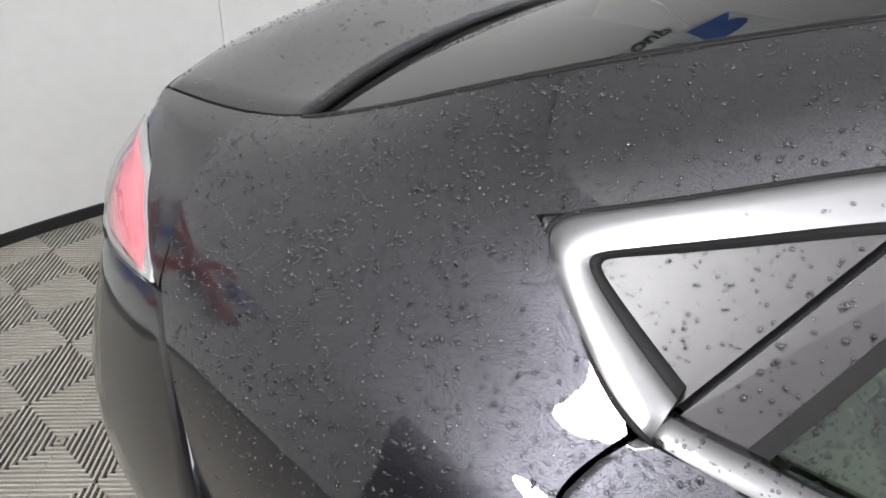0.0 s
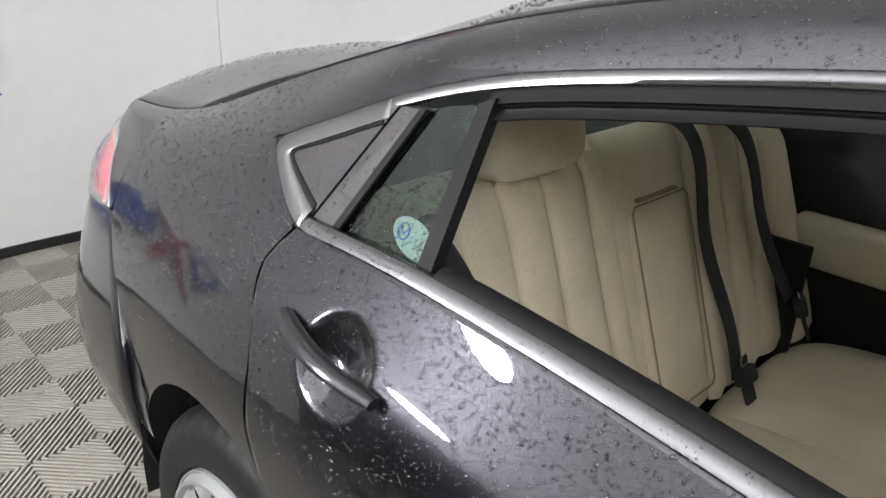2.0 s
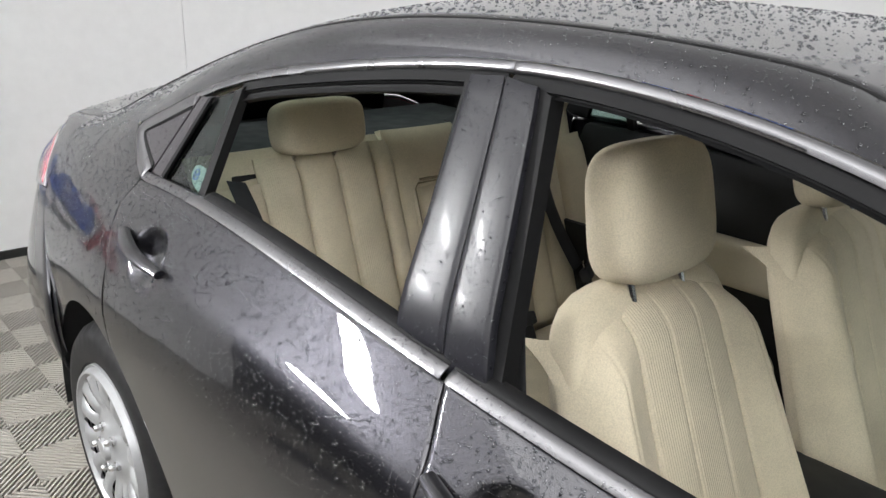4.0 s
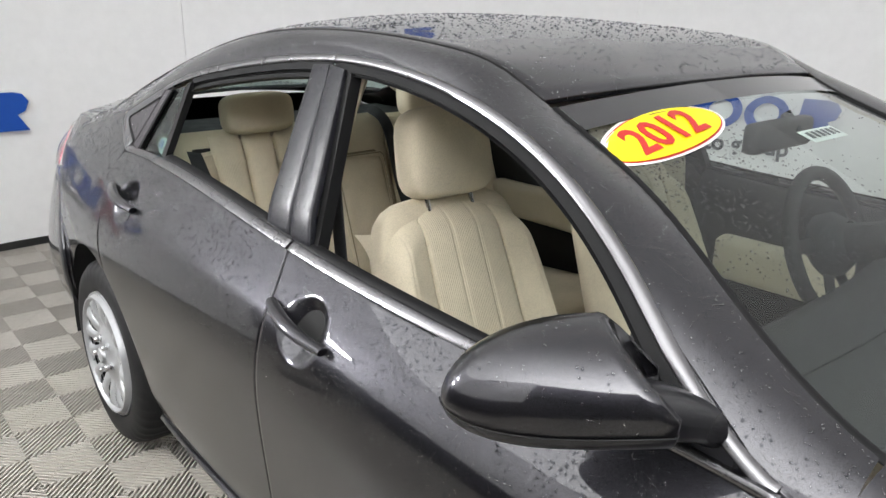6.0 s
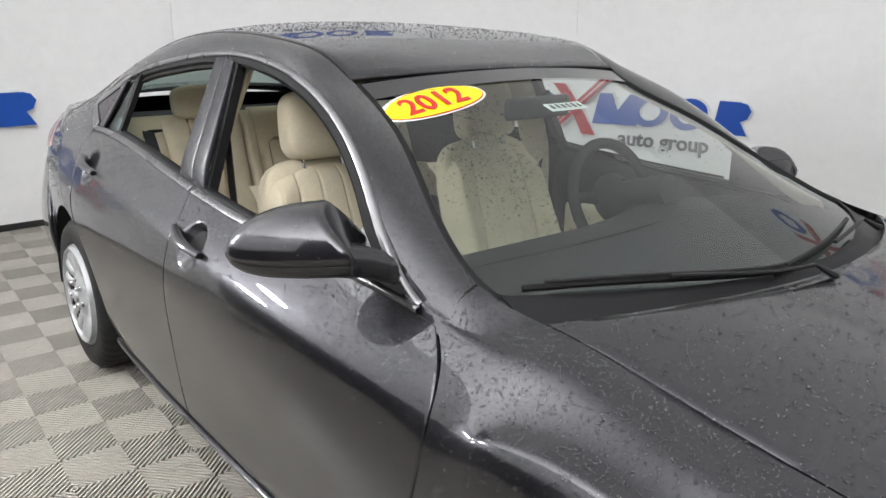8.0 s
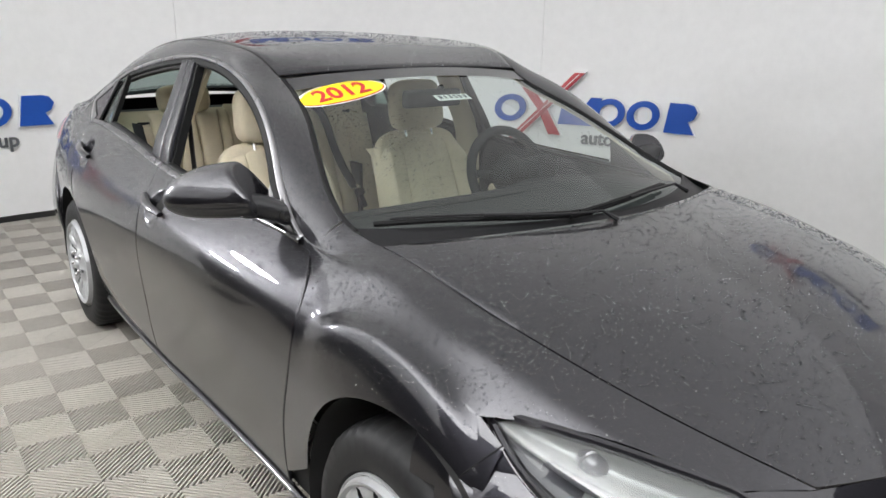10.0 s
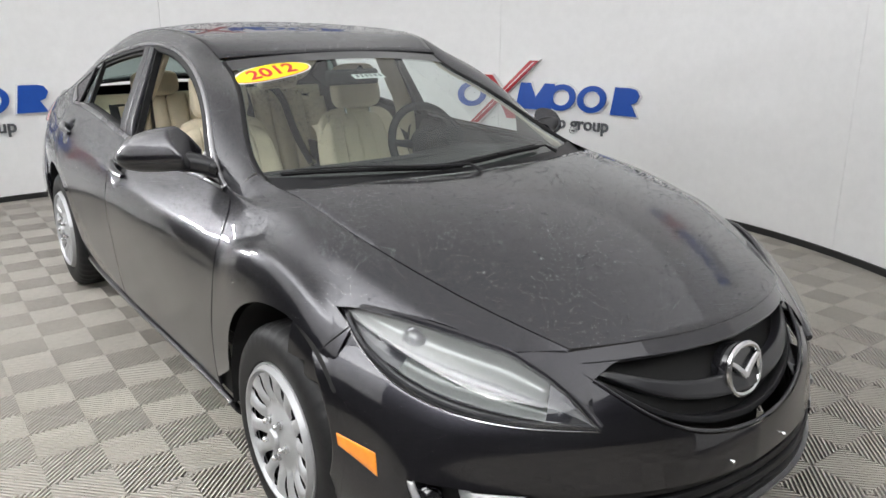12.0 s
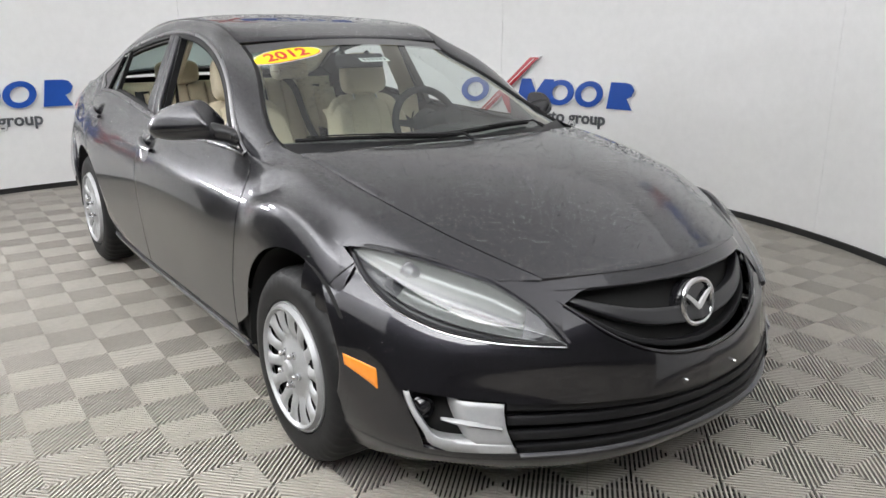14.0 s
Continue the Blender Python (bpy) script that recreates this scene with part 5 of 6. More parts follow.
def build_headlamp(s):
    h = new("headlamp")
    h.parent = car
    h["label"] = "clear almond headlamp with silver reflectors"
    low, high = HEADLAMP_LOW, headlamp_high
    lens = strip_between("lens", low, high, LENS, h, 36, 11, .022, 0, "", s, 0)
    lens.visible_shadow = False
    strip_between("housing", low, high, SMOKE, h, 36, 9, -.02, .040, "", s, 0)
    for c, mat, wide in ((low, BLACK_TRIM, .0045), (high, BLACK_TRIM, .003)):
        part("flange", tube_bm([(p[0] - .007, s * (p[1] - .008), p[2] - .002) for p in (np.array(c(q)) for q in np.linspace(0, 1, 40))], .011, 8), PAINT, h)
        if c is low:
            part("bright_rim", tube_bm([(p[0] - .001, s * (p[1] + .003), p[2] - .004) for p in (np.array(c(q)) for q in np.linspace(.05, 1, 40))], .0018, 6), CHROME, h)
        part("rim", tube_bm([(p[0] - .003, s * (p[1] - .003), p[2]) for p in (np.array(c(q)) for q in np.linspace(0, 1, 40))], wide, 6), mat, h)
    # reflector bowls: a long upper one and a lower one, with lens barrel between
    mid = lambda f: (lambda q: np.array(low(q)) * (1 - f) + np.array(high(q)) * f)
    strip_between("reflector", mid(.50), mid(.93), REFLECT, h, 24, 8, -.030, .018, "", s, .01, .06, .80)
    strip_between("reflector", mid(.14), mid(.46), REFLECT, h, 24, 8, -.020, .020, "", s, .01, .34, .90)
    strip_between("bezel", mid(.40), mid(.53), SMOKE, h, 20, 4, .006, .010, "", s, .01, .22, .80)
    strip_between("bezel", mid(.02), mid(.13), SATIN_BLACK, h, 20, 4, .004, .008, "", s, .01, .10, .95)
    strip_between("dark_end", low, high, SATIN_BLACK, h, 12, 8, .006, .007, "", s, 0, .90, 1.0)
    strip_between("bright_line", mid(.125), mid(.16), CHROME, h, 20, 3, .004, .006, "", s, .006, .30, .93)
    for q, f, r in ((.33, .60, .030), (.52, .33, .020)):
        c = np.array(mid(f)(q)) + np.array((.005, -.010, 0)) * 1.0
        d = Vector((.80, s * .55, .18)).normalized()
        rot = d.to_track_quat("X", "Z").to_matrix().to_4x4()
        b = part("lens_barrel", lathe_bm([(r * 1.15, -.02), (r * 1.15, .008), (r, .010), (r * .96, .004), (r * .7, .014), (r * .35, .019), (.0001, .021)], 28, "X"), REFLECT if q > .4 else SMOKE, h)
        b.matrix_basis = Matrix.Translation((c[0] - .035, s * (c[1] - .030), c[2] - .008)) @ rot
    # amber side marker in the bumper corner
    rows = []
    for q in np.linspace(-.035, .165, 12):
        z0 = .458 - .20 * q
        rows.append([nose(np.array([q]), np.array([z0 + .044 * k + (.012 * (q - .09) / .09) * k]), s, -.004)[0] for k in np.linspace(0, 1, 5)])
    sheet("side_marker", np.array(rows), AMBER, car, "amber side marker", roll=.006)


SMOKE = plain("smoked_lens", (0.10, 0.10, 0.11), 0.12, coat=0.8, relief=0)
REFLECT = plain("bright_reflector", (0.27, 0.28, 0.275), 0.34, metal=0.35, vary=0.12, grain=35, relief=0.1)
for s in (-1, 1):
    build_headlamp(s)


def build_fog(s):
    g = new("fog_lamp")
    g.parent = car
    g["label"] = "silver fog lamp surround with a round lamp"
    Q = lambda q, z, sink=0.0: nose(np.array([q]), np.array([z]), s, sink)[0]
    top = lambda q: float(np.interp(q, [.335, .56], [.440, .418]))
    bot = lambda q: float(np.interp(q, [.335, .37, .41, .56], [.40, .315, .285, .272]))
    # recess
    rows = [[Q(q, z, .075) for z in np.linspace(.27, .45, 6)] for q in np.linspace(.33, .565, 10)]
    sheet("recess", np.array(rows), DARK, g, roll=0)
    # outer bar, lower bar, inner plate with its fin
    rows = []
    for z in np.linspace(.438, .300, 14):
        q0 = .337 + .024 * ((.438 - z) / .138) ** 2
        rows.append([Q(q0 + d, z, k) for d, k in ((0, .004), (.003, .000), (.020, .002), (.027, .006), (.032, .03))])
    sheet("surround", np.array(rows), SILVER, g, roll=.004)
    rows = []
    for q in np.linspace(.352, .558, 22):
        f = (q - .352) / .206
        z0 = .306 - .026 * min(1, f * 4) ** .6
        rows.append([Q(q, z0 + d * (1 - .30 * f), k) for d, k in ((0, .004), (.004, .000), (.032, .002), (.042, .008), (.048, .04))])
    sheet("surround", np.array(rows), SILVER, g, roll=.004)
    rows = [[Q(q, z, .006 + .030 * max(0, (.478 - q) / .018)) for z in np.linspace(.306, top(q) - .003, 8)] for q in np.linspace(.462, .558, 12)]
    sheet("surround", np.array(rows), SILVER, g, roll=.004)
    rows = []
    for q in np.linspace(.430, .548, 16):
        f = (q - .430) / .118
        hgt = .016 * math.sin(math.pi * min(1, .15 + f * .85)) + .002
        rows.append([Q(q, .374 - .018 * f + hgt * (k - .5), .010 * (1 - f) + .001 - .008 * math.sin(math.pi * k)) for k in np.linspace(0, 1, 5)])
    sheet("fin", np.array(rows), SILVER, g, roll=.01)
    c = Q(.392, .385, .045)
    d = Vector((.86, s * .5, 0)).normalized()
    lamp = part("lamp", lathe_bm([(.036, -.03), (.036, .006), (.032, .010), (.030, .004), (.020, .014), (.0001, .020)], 28, "X"), GLOSS_BLACK, g)
    lamp.matrix_basis = Matrix.Translation(c) @ d.to_track_quat("X", "Z").to_matrix().to_4x4()


for s in (-1, 1):
    build_fog(s)


def build_badge():
    """The oval maker's badge as plain shapes: a bright ring and a winged chevron on black."""
    b = new("badge")
    b.parent = car
    b["label"] = "chrome oval badge"
    rx, rz = .066, .064
    e = lambda v, p: math.copysign(abs(v) ** p, v)
    path = [(0, rx * e(math.cos(t), .86), rz * e(math.sin(t), .86)) for t in np.linspace(0, 2 * math.pi, 48, endpoint=False)]
    part("ring", tube_bm(path, .0085, 8, 1.0, True, Vector((1, 0, 0))), CHROME, b)
    left = [(0, rx * f * .93, .030 - .048 * (1 - f) ** 1.25) for f in np.linspace(0, 1, 10)]
    for sg in (1, -1):
        part("wing", tube_bm([(.002, sg * y, z) for _, y, z in left], [.0075 + .004 * (1 - f) for f in np.linspace(0, 1, 10)], 8, .8, False, Vector((1, 0, 0))), CHROME, b)
    part("plate", lathe_bm([(.0001, -.004), (.060, -.004), (.066, -.012), (.066, -.05)], 40, "X"), GLOSS_BLACK, b)
    b.matrix_basis = pose(2.268, .003, .625, 0, -9, 0)


build_badge()


def on_screen(x, y, lift=0.0):
    """The point of the windscreen over x, y."""
    a, b = 0.0, 1.0
    edge = edge_curve(.222, .955, .012, -.004)
    for _ in range(40):
        t = (a + b) / 2
        E, C = np.array(edge(t)), np.array(SCREEN_MID(t))
        k = min(1, abs(y) / E[1])
        if C[0] + (E[0] - C[0]) * k ** 2 < x:
            a = t
        else:
            b = t
    return np.array((x + .4 * lift, y, C[2] + (E[2] - C[2]) * k ** 2 + .9 * lift))


def build_cowl():
    """Black cowl under the windscreen, and the two wipers parked on it."""
    rows = []
    for s in np.linspace(-1, 1, 41):
        a = abs(s)
        E, C = np.array(edge_curve(.955, .955)(0)), np.array(SCREEN_MID(1.0))
        top = np.array((C[0] + (E[0] - C[0]) * a ** 2, s * (E[1] - .012), C[2] + (E[2] - C[2]) * a ** 2 + .004))
        E2, C2 = np.array(edge_curve(1.08, 1.08)(0)), np.array(BONNET_MID(0.0))
        bot = np.array((C2[0] + (E2[0] - C2[0]) * a ** 2 + .035, s * (E2[1] - .010), C2[2] + (E2[2] - C2[2]) * a ** 2.6 - .026))
        rows.append([top * (1 - k) + bot * k - np.array((0, 0, .010 * math.sin(math.pi * k))) for k in np.linspace(0, 1, 8)])
    sheet("cowl", np.array(rows), BLACK_TRIM, car, roll=.004)
    # black printed edge along the foot of the glass
    parked = ([on_screen(x, y, .014) for x, y in ((.968, -.640), (1.055, -.50), (1.145, -.34), (1.21, -.18), (1.225, -.10))],
              [on_screen(x, y, .014) for x, y in ((1.225, -.185), (1.21, 0), (1.175, .17), (1.125, .34))])
    for pts in parked:
        nm = "wiper"
        w = new(nm)
        w.parent = car
        c = poly(pts)
        path = [np.array(c(t)) for t in np.linspace(0, 1, 16)]
        part("blade", tube_bm(path, .0055, 6, 1.4), RUBBER, w)
        part("spine", tube_bm([p + np.array((.004, 0, .012)) for p in path[1:-1]], .0048, 6, .6), BLACK_TRIM, w)
        arm = [np.array(c(t)) + np.array((.018 + .02 * t, 0, .018 - .006 * t)) for t in np.linspace(.45, 1.0, 8)]
        arm.append(arm[-1] + np.array((.03, .03, -.022)))
        part("arm", tube_bm(arm, [.0055] * 8 + [.012], 8, .7), BLACK_TRIM, w)
    for s in (-1, 1):
        # seal along the windscreen's side
        rows = []
        for t in np.linspace(.222, .96, 30):
            w, z = LEVEL_AT[7](t)
            rows.append([(t, s * (w - d), z + h) for d, h in ((-.002, -.002), (.004, .003), (.014, .002), (.022, -.006))])
        sheet("screen_seal", np.array(rows), RUBBER, car, roll=.003)
        rows = []
        for t in np.linspace(-1.86, .2, 60):
            w, z = LEVEL_AT[7](t)
            rows.append([(t, s * (w - d), z + h) for d, h in ((-.004, .0), (.000, .0015), (.004, .0015), (.010, -.002))])
        sheet("roof_seam", np.array(rows), RUBBER, car, roll=.003)


build_cowl()

# ---------------------------------------------------------------- the cabin


def cushion(name, c, size, mat, parent, rot=(0, 0, 0), p=5.0, cuts=10, label="", dent=0.0, taper=0.0):
    """A stuffed block: a rounded box, fuller in the middle. taper: how much narrower its top is."""
    bm = bmesh.new()
    bmesh.ops.create_cube(bm, size=2.0)
    bmesh.ops.subdivide_edges(bm, edges=bm.edges[:], cuts=cuts, use_grid_fill=True)
    hx, hy, hz = (v / 2 for v in size)
    for v in bm.verts:
        q = v.co
        n = (abs(q.x) ** p + abs(q.y) ** p + abs(q.z) ** p) ** (1 / p)
        q = q / n
        k = 1 - taper * (q.z + 1) / 2
        d = dent * (1 - min(1, q.y ** 2)) * (1 if q.x > 0.3 else 0)
        v.co = Vector((q.x * hx - d, q.y * hy * k, q.z * hz))
    ob = part(name, bm, mat, parent, label, 60)
    ob.matrix_basis = pose(*c, *rot)
    return ob


def back_panel(name, yc, width, z0, z1, x0, x1, mat, parent, bow=.018, lift=0.0, n=12, m=16, pinch=0.0):
    """A padded upright panel that leans back from (x0, z0) to (x1, z1)."""
    rows = []
    for a in np.linspace(0, 1, m):
        row = []
        z = z0 + (z1 - z0) * a
        x = x0 + (x1 - x0) * a
        wd = width * (1 - pinch * a ** 2)
        for b in np.linspace(-1, 1, n):
            edge = (1 - abs(b) ** 6) ** .5 * (1 - abs(2 * a - 1) ** 10) ** .5
            row.append((x + lift + bow * (1 - b * b) + .022 * (edge - 1), yc + b * wd / 2, z))
        rows.append(row)
    return sheet(name, np.array(rows), mat, parent, roll=.03, out=(x0 - 1, yc, .7))


# darker beige that draws the shade in the armrest's groove and fold
SEAM = plain("groove_shade", (0.26, 0.22, 0.15), 0.9)


def build_rear_bench():
    e = thing("rear_seat", "beige cloth rear bench with a folded centre armrest", "car seat")
    # cushions
    cushion("seat_cushion", (-.70, -.36, .40), (.66, .66, .20), BEIGE, e, (0, -5, 0), 4.5)
    cushion("seat_cushion", (-.70, .36, .40), (.66, .66, .20), BEIGE, e, (0, -5, 0), 4.5)
    cushion("seat_centre", (-.71, 0, .405), (.62, .24, .20), BEIGE, e, (0, -5, 0), 5)
    x0, z0, x1, z1 = -1.015, .46, -1.225, 1.075
    back_panel("back_core", 0, 1.36, z0 - .05, z1 - .005, x0 - .03, x1 - .03, BEIGE, e, 0, n=30)
    for s in (-1, 1):
        back_panel("back_wing", s * .605, .16, z0, z1 - .075, x0 + .02, x1 + .025, BEIGE, e, .02)
        back_panel("back_insert", s * .475, .115, z0, z1 - .02, x0 + .004, x1 + .004, BEIGE_RIB, e, .012)
        back_panel("back_insert", s * .362, .115, z0, z1 - .012, x0 + .002, x1 + .002, BEIGE, e, .012)
        back_panel("back_insert", s * .250, .115, z0, z1 - .012, x0 + .006, x1 + .006, BEIGE_RIB, e, .014)
        back_panel("back_bolster", s * .168, .055, z0, z1 - .01, x0 + .016, x1 + .014, BEIGE, e, .014)
    back_panel("centre_back", 0, .31, z0, z1 + .012, x0 + .008, x1 + .010, BEIGE, e, .012, n=20)
    back_panel("armrest", 0, .215, z0 + .07, .948, x0 + .010, -1.175 + .026, BEIGE, e, .008, n=20)
    seam = [(-1.004, -.104, .545), (-1.144, -.104, .940), (-1.148, -.092, .951), (-1.148, .092, .951), (-1.144, .104, .940), (-1.004, .104, .545), (-1.000, .092, .534), (-1.000, -.092, .534)]
    part("armrest_seam", tube_bm(seam, .0022, 6, 1, True), SEAM, e)
    part("armrest_slot", box_bm(-1.166, 0, .957, .03, .15, .006, .002), SEAM, e)
    for y, w in ((-.365, .25), (.365, .25)):
        h = cushion("headrest", (-1.215, y, 1.125), (.105, w, .135), BEIGE, e, (0, -10, 0), 4.0)
        for d in (-.06, .06):
            part("headrest_post", tube_bm([(-1.235, y + d, 1.04), (-1.222, y + d, 1.09)], .006, 8), CHROME, e)


def build_front_seat(y):
    e = thing("front_seat", "beige ribbed cloth front seat with headrest", "car seat", group="front seats")
    base = pose(0, y, 0)

    def put(ob):
        ob.matrix_basis = base @ ob.matrix_basis
        return ob

    put(cushion("seat_cushion", (.16, 0, .42), (.54, .42, .17), BEIGE, e, (0, -9, 0), 4.5))
    for s in (-1, 1):
        put(cushion("side_bolster", (.16, s * .225, .45), (.50, .10, .17), BEIGE, e, (0, -9, 0), 3.2))
    put(cushion("back_shell", (-.165, 0, .72), (.10, .52, .66), BEIGE, e, (0, -20, 0), 5.0, taper=.14))
    # one padded back: side bolsters, four sewn seams, rounded shoulders
    def back(u0, u1, mat, name, n):
        rows = []
        for g in np.linspace(0, 1, 44):
            row = []
            for u in np.linspace(u0, u1, n):
                w = .285 - .032 * g - .012 * math.sin(3.1 * g) - .035 * g ** 6
                top = 1.035 - .085 * abs(u) ** 2.8
                z = .47 + (top - .47) * g
                x = .020 - .225 * (z - .47) / .56
                k = abs(u)
                x += (.050 - .030 * g) * min(1, max(0, (k - .50) / .30)) ** 1.3 * (1 - max(0, (k - .80) / .20) ** 2)
                x += .010 * (1 - min(1, k / .5) ** 2)
                x -= .085 * max(0, (k - .80) / .20) ** 3 + .075 * max(0, (g - .86) / .14) ** 2.6
                for sm, dp in ((.17, .006), (.50, .007), (.80, .004)):
                    x -= dp * math.exp(-((k - sm) / .014) ** 2)
                row.append((x, u * w, z))
            rows.append(row)
        put(sheet(name, np.array(rows), mat, e, roll=.02, out=(-1, 0, .7)))

    back(-.50, .50, BEIGE_RIB, "back_insert", 60)
    back(-1.0, -.50, BEIGE, "back_bolster", 36)
    back(.50, 1.0, BEIGE, "back_bolster", 36)
    put(cushion("headrest", (-.258, 0, 1.142), (.115, .268, .222), BEIGE, e, (0, -12, 0), 4.2, taper=.10))
    for d in (-.07, .07):
        put(part("headrest_post", tube_bm([(-.225, d, 1.00), (-.245, d, 1.06)], .0065, 8), CHROME, e))
    put(part("seat_base", box_bm(.10, 0, .30, .50, .40, .14, .02), DASH, e))
    put(part("side_trim", box_bm(.05, -.265 if y < 0 else .265, .36, .46, .03, .12, .012), BEIGE_PLASTIC, e))
    return e


def build_cabin():
    build_rear_bench()
    build_front_seat(-.365)
    build_front_seat(.355)
    c = new("cabin_trim")
    c.parent = car
    part("carpet", box_bm(.05, 0, .285, 2.5, 1.30, .04), CARPET, c)
    part("tunnel", box_bm(.05, 0, .37, 1.9, .20, .20, .04), DASH, c)
    part("console", box_bm(.22, 0, .49, .75, .19, .16, .03), DASH, c)
    # parcel shelf and seat-back wall
    part("parcel_shelf", box_bm(-1.55, 0, 1.005, .62, 1.18, .03, .006), DASH, c)
    part("rear_wall", box_bm(-1.27, 0, .70, .02, 1.25, .60), DARK, c)
    # headliner
    R = surface_z(edge_curve(.19, -1.19, .03, -.030), lambda t: np.array(ROOF_MID(t)) - np.array((.02, 0, .032)), 25, 24, power=2.4)
    sheet("headliner", R, HEADLINER, c, roll=0)
    # dash
    rows = []
    for s in np.linspace(-1, 1, 41):
        y = s * .70
        hood = .030 * math.exp(-((y - .36) / .17) ** 2)
        prof = [(1.22 - .20 * s * s, .945), (1.00 - .10 * s * s, .945), (.74, .935 + hood * .5), (.58, .925 + hood), (.52, .900 + hood), (.50, .84), (.53, .72), (.56, .60), (.60, .42)]
        rows.append([(x, y, z) for x, z in prof])
    sheet("dashboard", np.array(rows), DASH, c, roll=0, out=(1.0, 0, .5))
    part("dash_seam", tube_bm([(.70 + .01 * math.cos(s * 3), s * .5 - .12, .937) for s in np.linspace(-1, 1, 14)], .002, 6), RUBBER, c)
    # steering wheel
    w = new("steering_wheel")
    w.parent = car
    rim = [(0, .182 * math.cos(t), .182 * math.sin(t)) for t in np.linspace(0, 2 * math.pi, 48, endpoint=False)]
    part("rim", tube_bm(rim, .0185, 10, 1.0, True, Vector((1, 0, 0))), DASH, w)
    part("hub", lathe_bm([(.0001, -.032), (.060, -.030), (.078, -.015), (.080, .02), (.05, .06)], 28, "X"), DASH, w)
    for a in (8, 172, 250, 290):
        t = radians(a)
        part("spoke", tube_bm([(-.005, .06 * math.cos(t), .06 * math.sin(t)), (0, .178 * math.cos(t), .178 * math.sin(t))], [.022, .014], 8, .5, False, Vector((1, 0, 0))), DASH, w)
    part("column", tube_bm([(.02, 0, 0), (.22, 0, -.02)], .05, 12), DASH, w)
    w.matrix_basis = pose(.395, .345, .925, 0, -22, 0)
    # inner door cards, arm rests, pillar covers
    for s in (-1, 1):
        for x0, x1, dr in ((-.20, .86, DOORS[s][0]), (-1.22, -.28, DOORS[s][1])):
            rows = []
            for x in np.linspace(x0, x1, 14):
                w5, z5 = LEVEL_AT[5](x)
                rows.append([(x, s * (w5 - a), z) for a, z in ((.030, z5 - .004), (.058, z5 - .010), (.090, z5 - .07), (.100, .80), (.100, .60), (.085, .34))])
            sheet("door_card", np.array(rows), DASH, dr, "dark moulded door lining", roll=.004, out=(x0, s * 2, .7))
            part("arm_rest", box_bm((x0 + x1) / 2 + .02, s * .665, .715, (x1 - x0) * .8, .075, .14, .03, 3), BEIGE_PLASTIC, dr, "beige padded arm rest")
        rows = []
        for z in np.linspace(.55, 1.34, 12):
            wd = PLANE(max(z, .95)) - .045
            x = -.36 + .03 * (1.34 - z) / .79
            rows.append([(x + d, s * (wd - e), z) for d, e in ((-.075, .0), (-.05, .03), (.05, .03), (.082, .0))])
        sheet("pillar_cover", np.array(rows), BEIGE_PLASTIC, c, roll=.01, out=(-.3, s * 2, 1.1))
        rows = []
        for t in np.linspace(.23, .92, 12):
            w7, z7 = LEVEL_AT[7](t)
            w6, z6 = LEVEL_AT[6](t)
            rows.append([(t - .01, s * (w7 * (1 - k) + w6 * k - .028), z7 * (1 - k) + z6 * k - .018) for k in (.0, .35, .7, .95)])
        sheet("pillar_cover", np.array(rows), BEIGE_PLASTIC, c, roll=.006, out=(.5, s * 2, 1.4))
        rows = []
        for t in np.linspace(-1.75, -.85, 16):
            w7, z7 = LEVEL_AT[7](t)
            w6, z6 = LEVEL_AT[6](t)
            rows.append([(t, s * (w7 * (1 - k) + w6 * k - .03), z7 * (1 - k) + z6 * k - .02) for k in (.0, .4, .8, 1.0)])
        sheet("pillar_cover", np.array(rows), BEIGE_PLASTIC, c, roll=.006, out=(-1.3, s * 2, 1.6))

    # rear view mirror
    m = new("rear_view_mirror")
    m.parent = car
    part("shell", box_bm(.415, -.045, 1.243, .035, .24, .062, .016, 3), DASH, m)
    part("stalk", tube_bm([(.43, 0, 1.245), (.40, 0, 1.28)], .012, 8), DASH, m)


def build_belt(pts, width, label, axis=Vector((1, 0, 0.2))):
    c = poly(pts)
    rows = []
    p = [np.array(c(t)) for t in np.linspace(0, 1, 30)]
    for i, q in enumerate(p):
        d = p[min(i + 1, 29)] - p[max(i - 1, 0)]
        side = np.cross(d, np.array(axis))
        side /= max(1e-6, np.linalg.norm(side))
        rows.append([q + side * width * k for k in (-.5, -.2, .2, .5)])
    ob = sheet("seat_belt", np.array(rows), BELT, None, roll=.0025, out=(-3, 0, .8))
    return tagged(ob, label, "seat belt", group="seat belts")


CARPET = plain("dark_carpet", (0.03, 0.03, 0.032), 0.95, vary=0.3, relief=0.4, grain=200)
build_cabin()
build_belt([(-1.255, .115, 1.100), (-1.200, .125, 1.085), (-1.115, .155, .86), (-1.015, .180, .62), (-.985, .185, .52)], .046, "dark grey centre seat belt across the rear bench")
build_belt([(-1.23, .30, 1.09), (-1.18, .335, 1.06), (-1.10, .40, .85), (-1.01, .475, .62)], .046, "dark grey seat belt over the far rear seat")
build_belt([(-1.20, -.60, 1.02), (-1.10, -.615, .95), (-1.03, -.60, .75), (-.98, -.585, .56)], .046, "dark grey seat belt over the near rear seat")
build_belt([(-.29, -.665, 1.16), (-.27, -.665, .95), (-.24, -.665, .70), (-.22, -.665, .42)], .046, "dark grey front seat belt hanging on the pillar", Vector((0, 1, 0)))
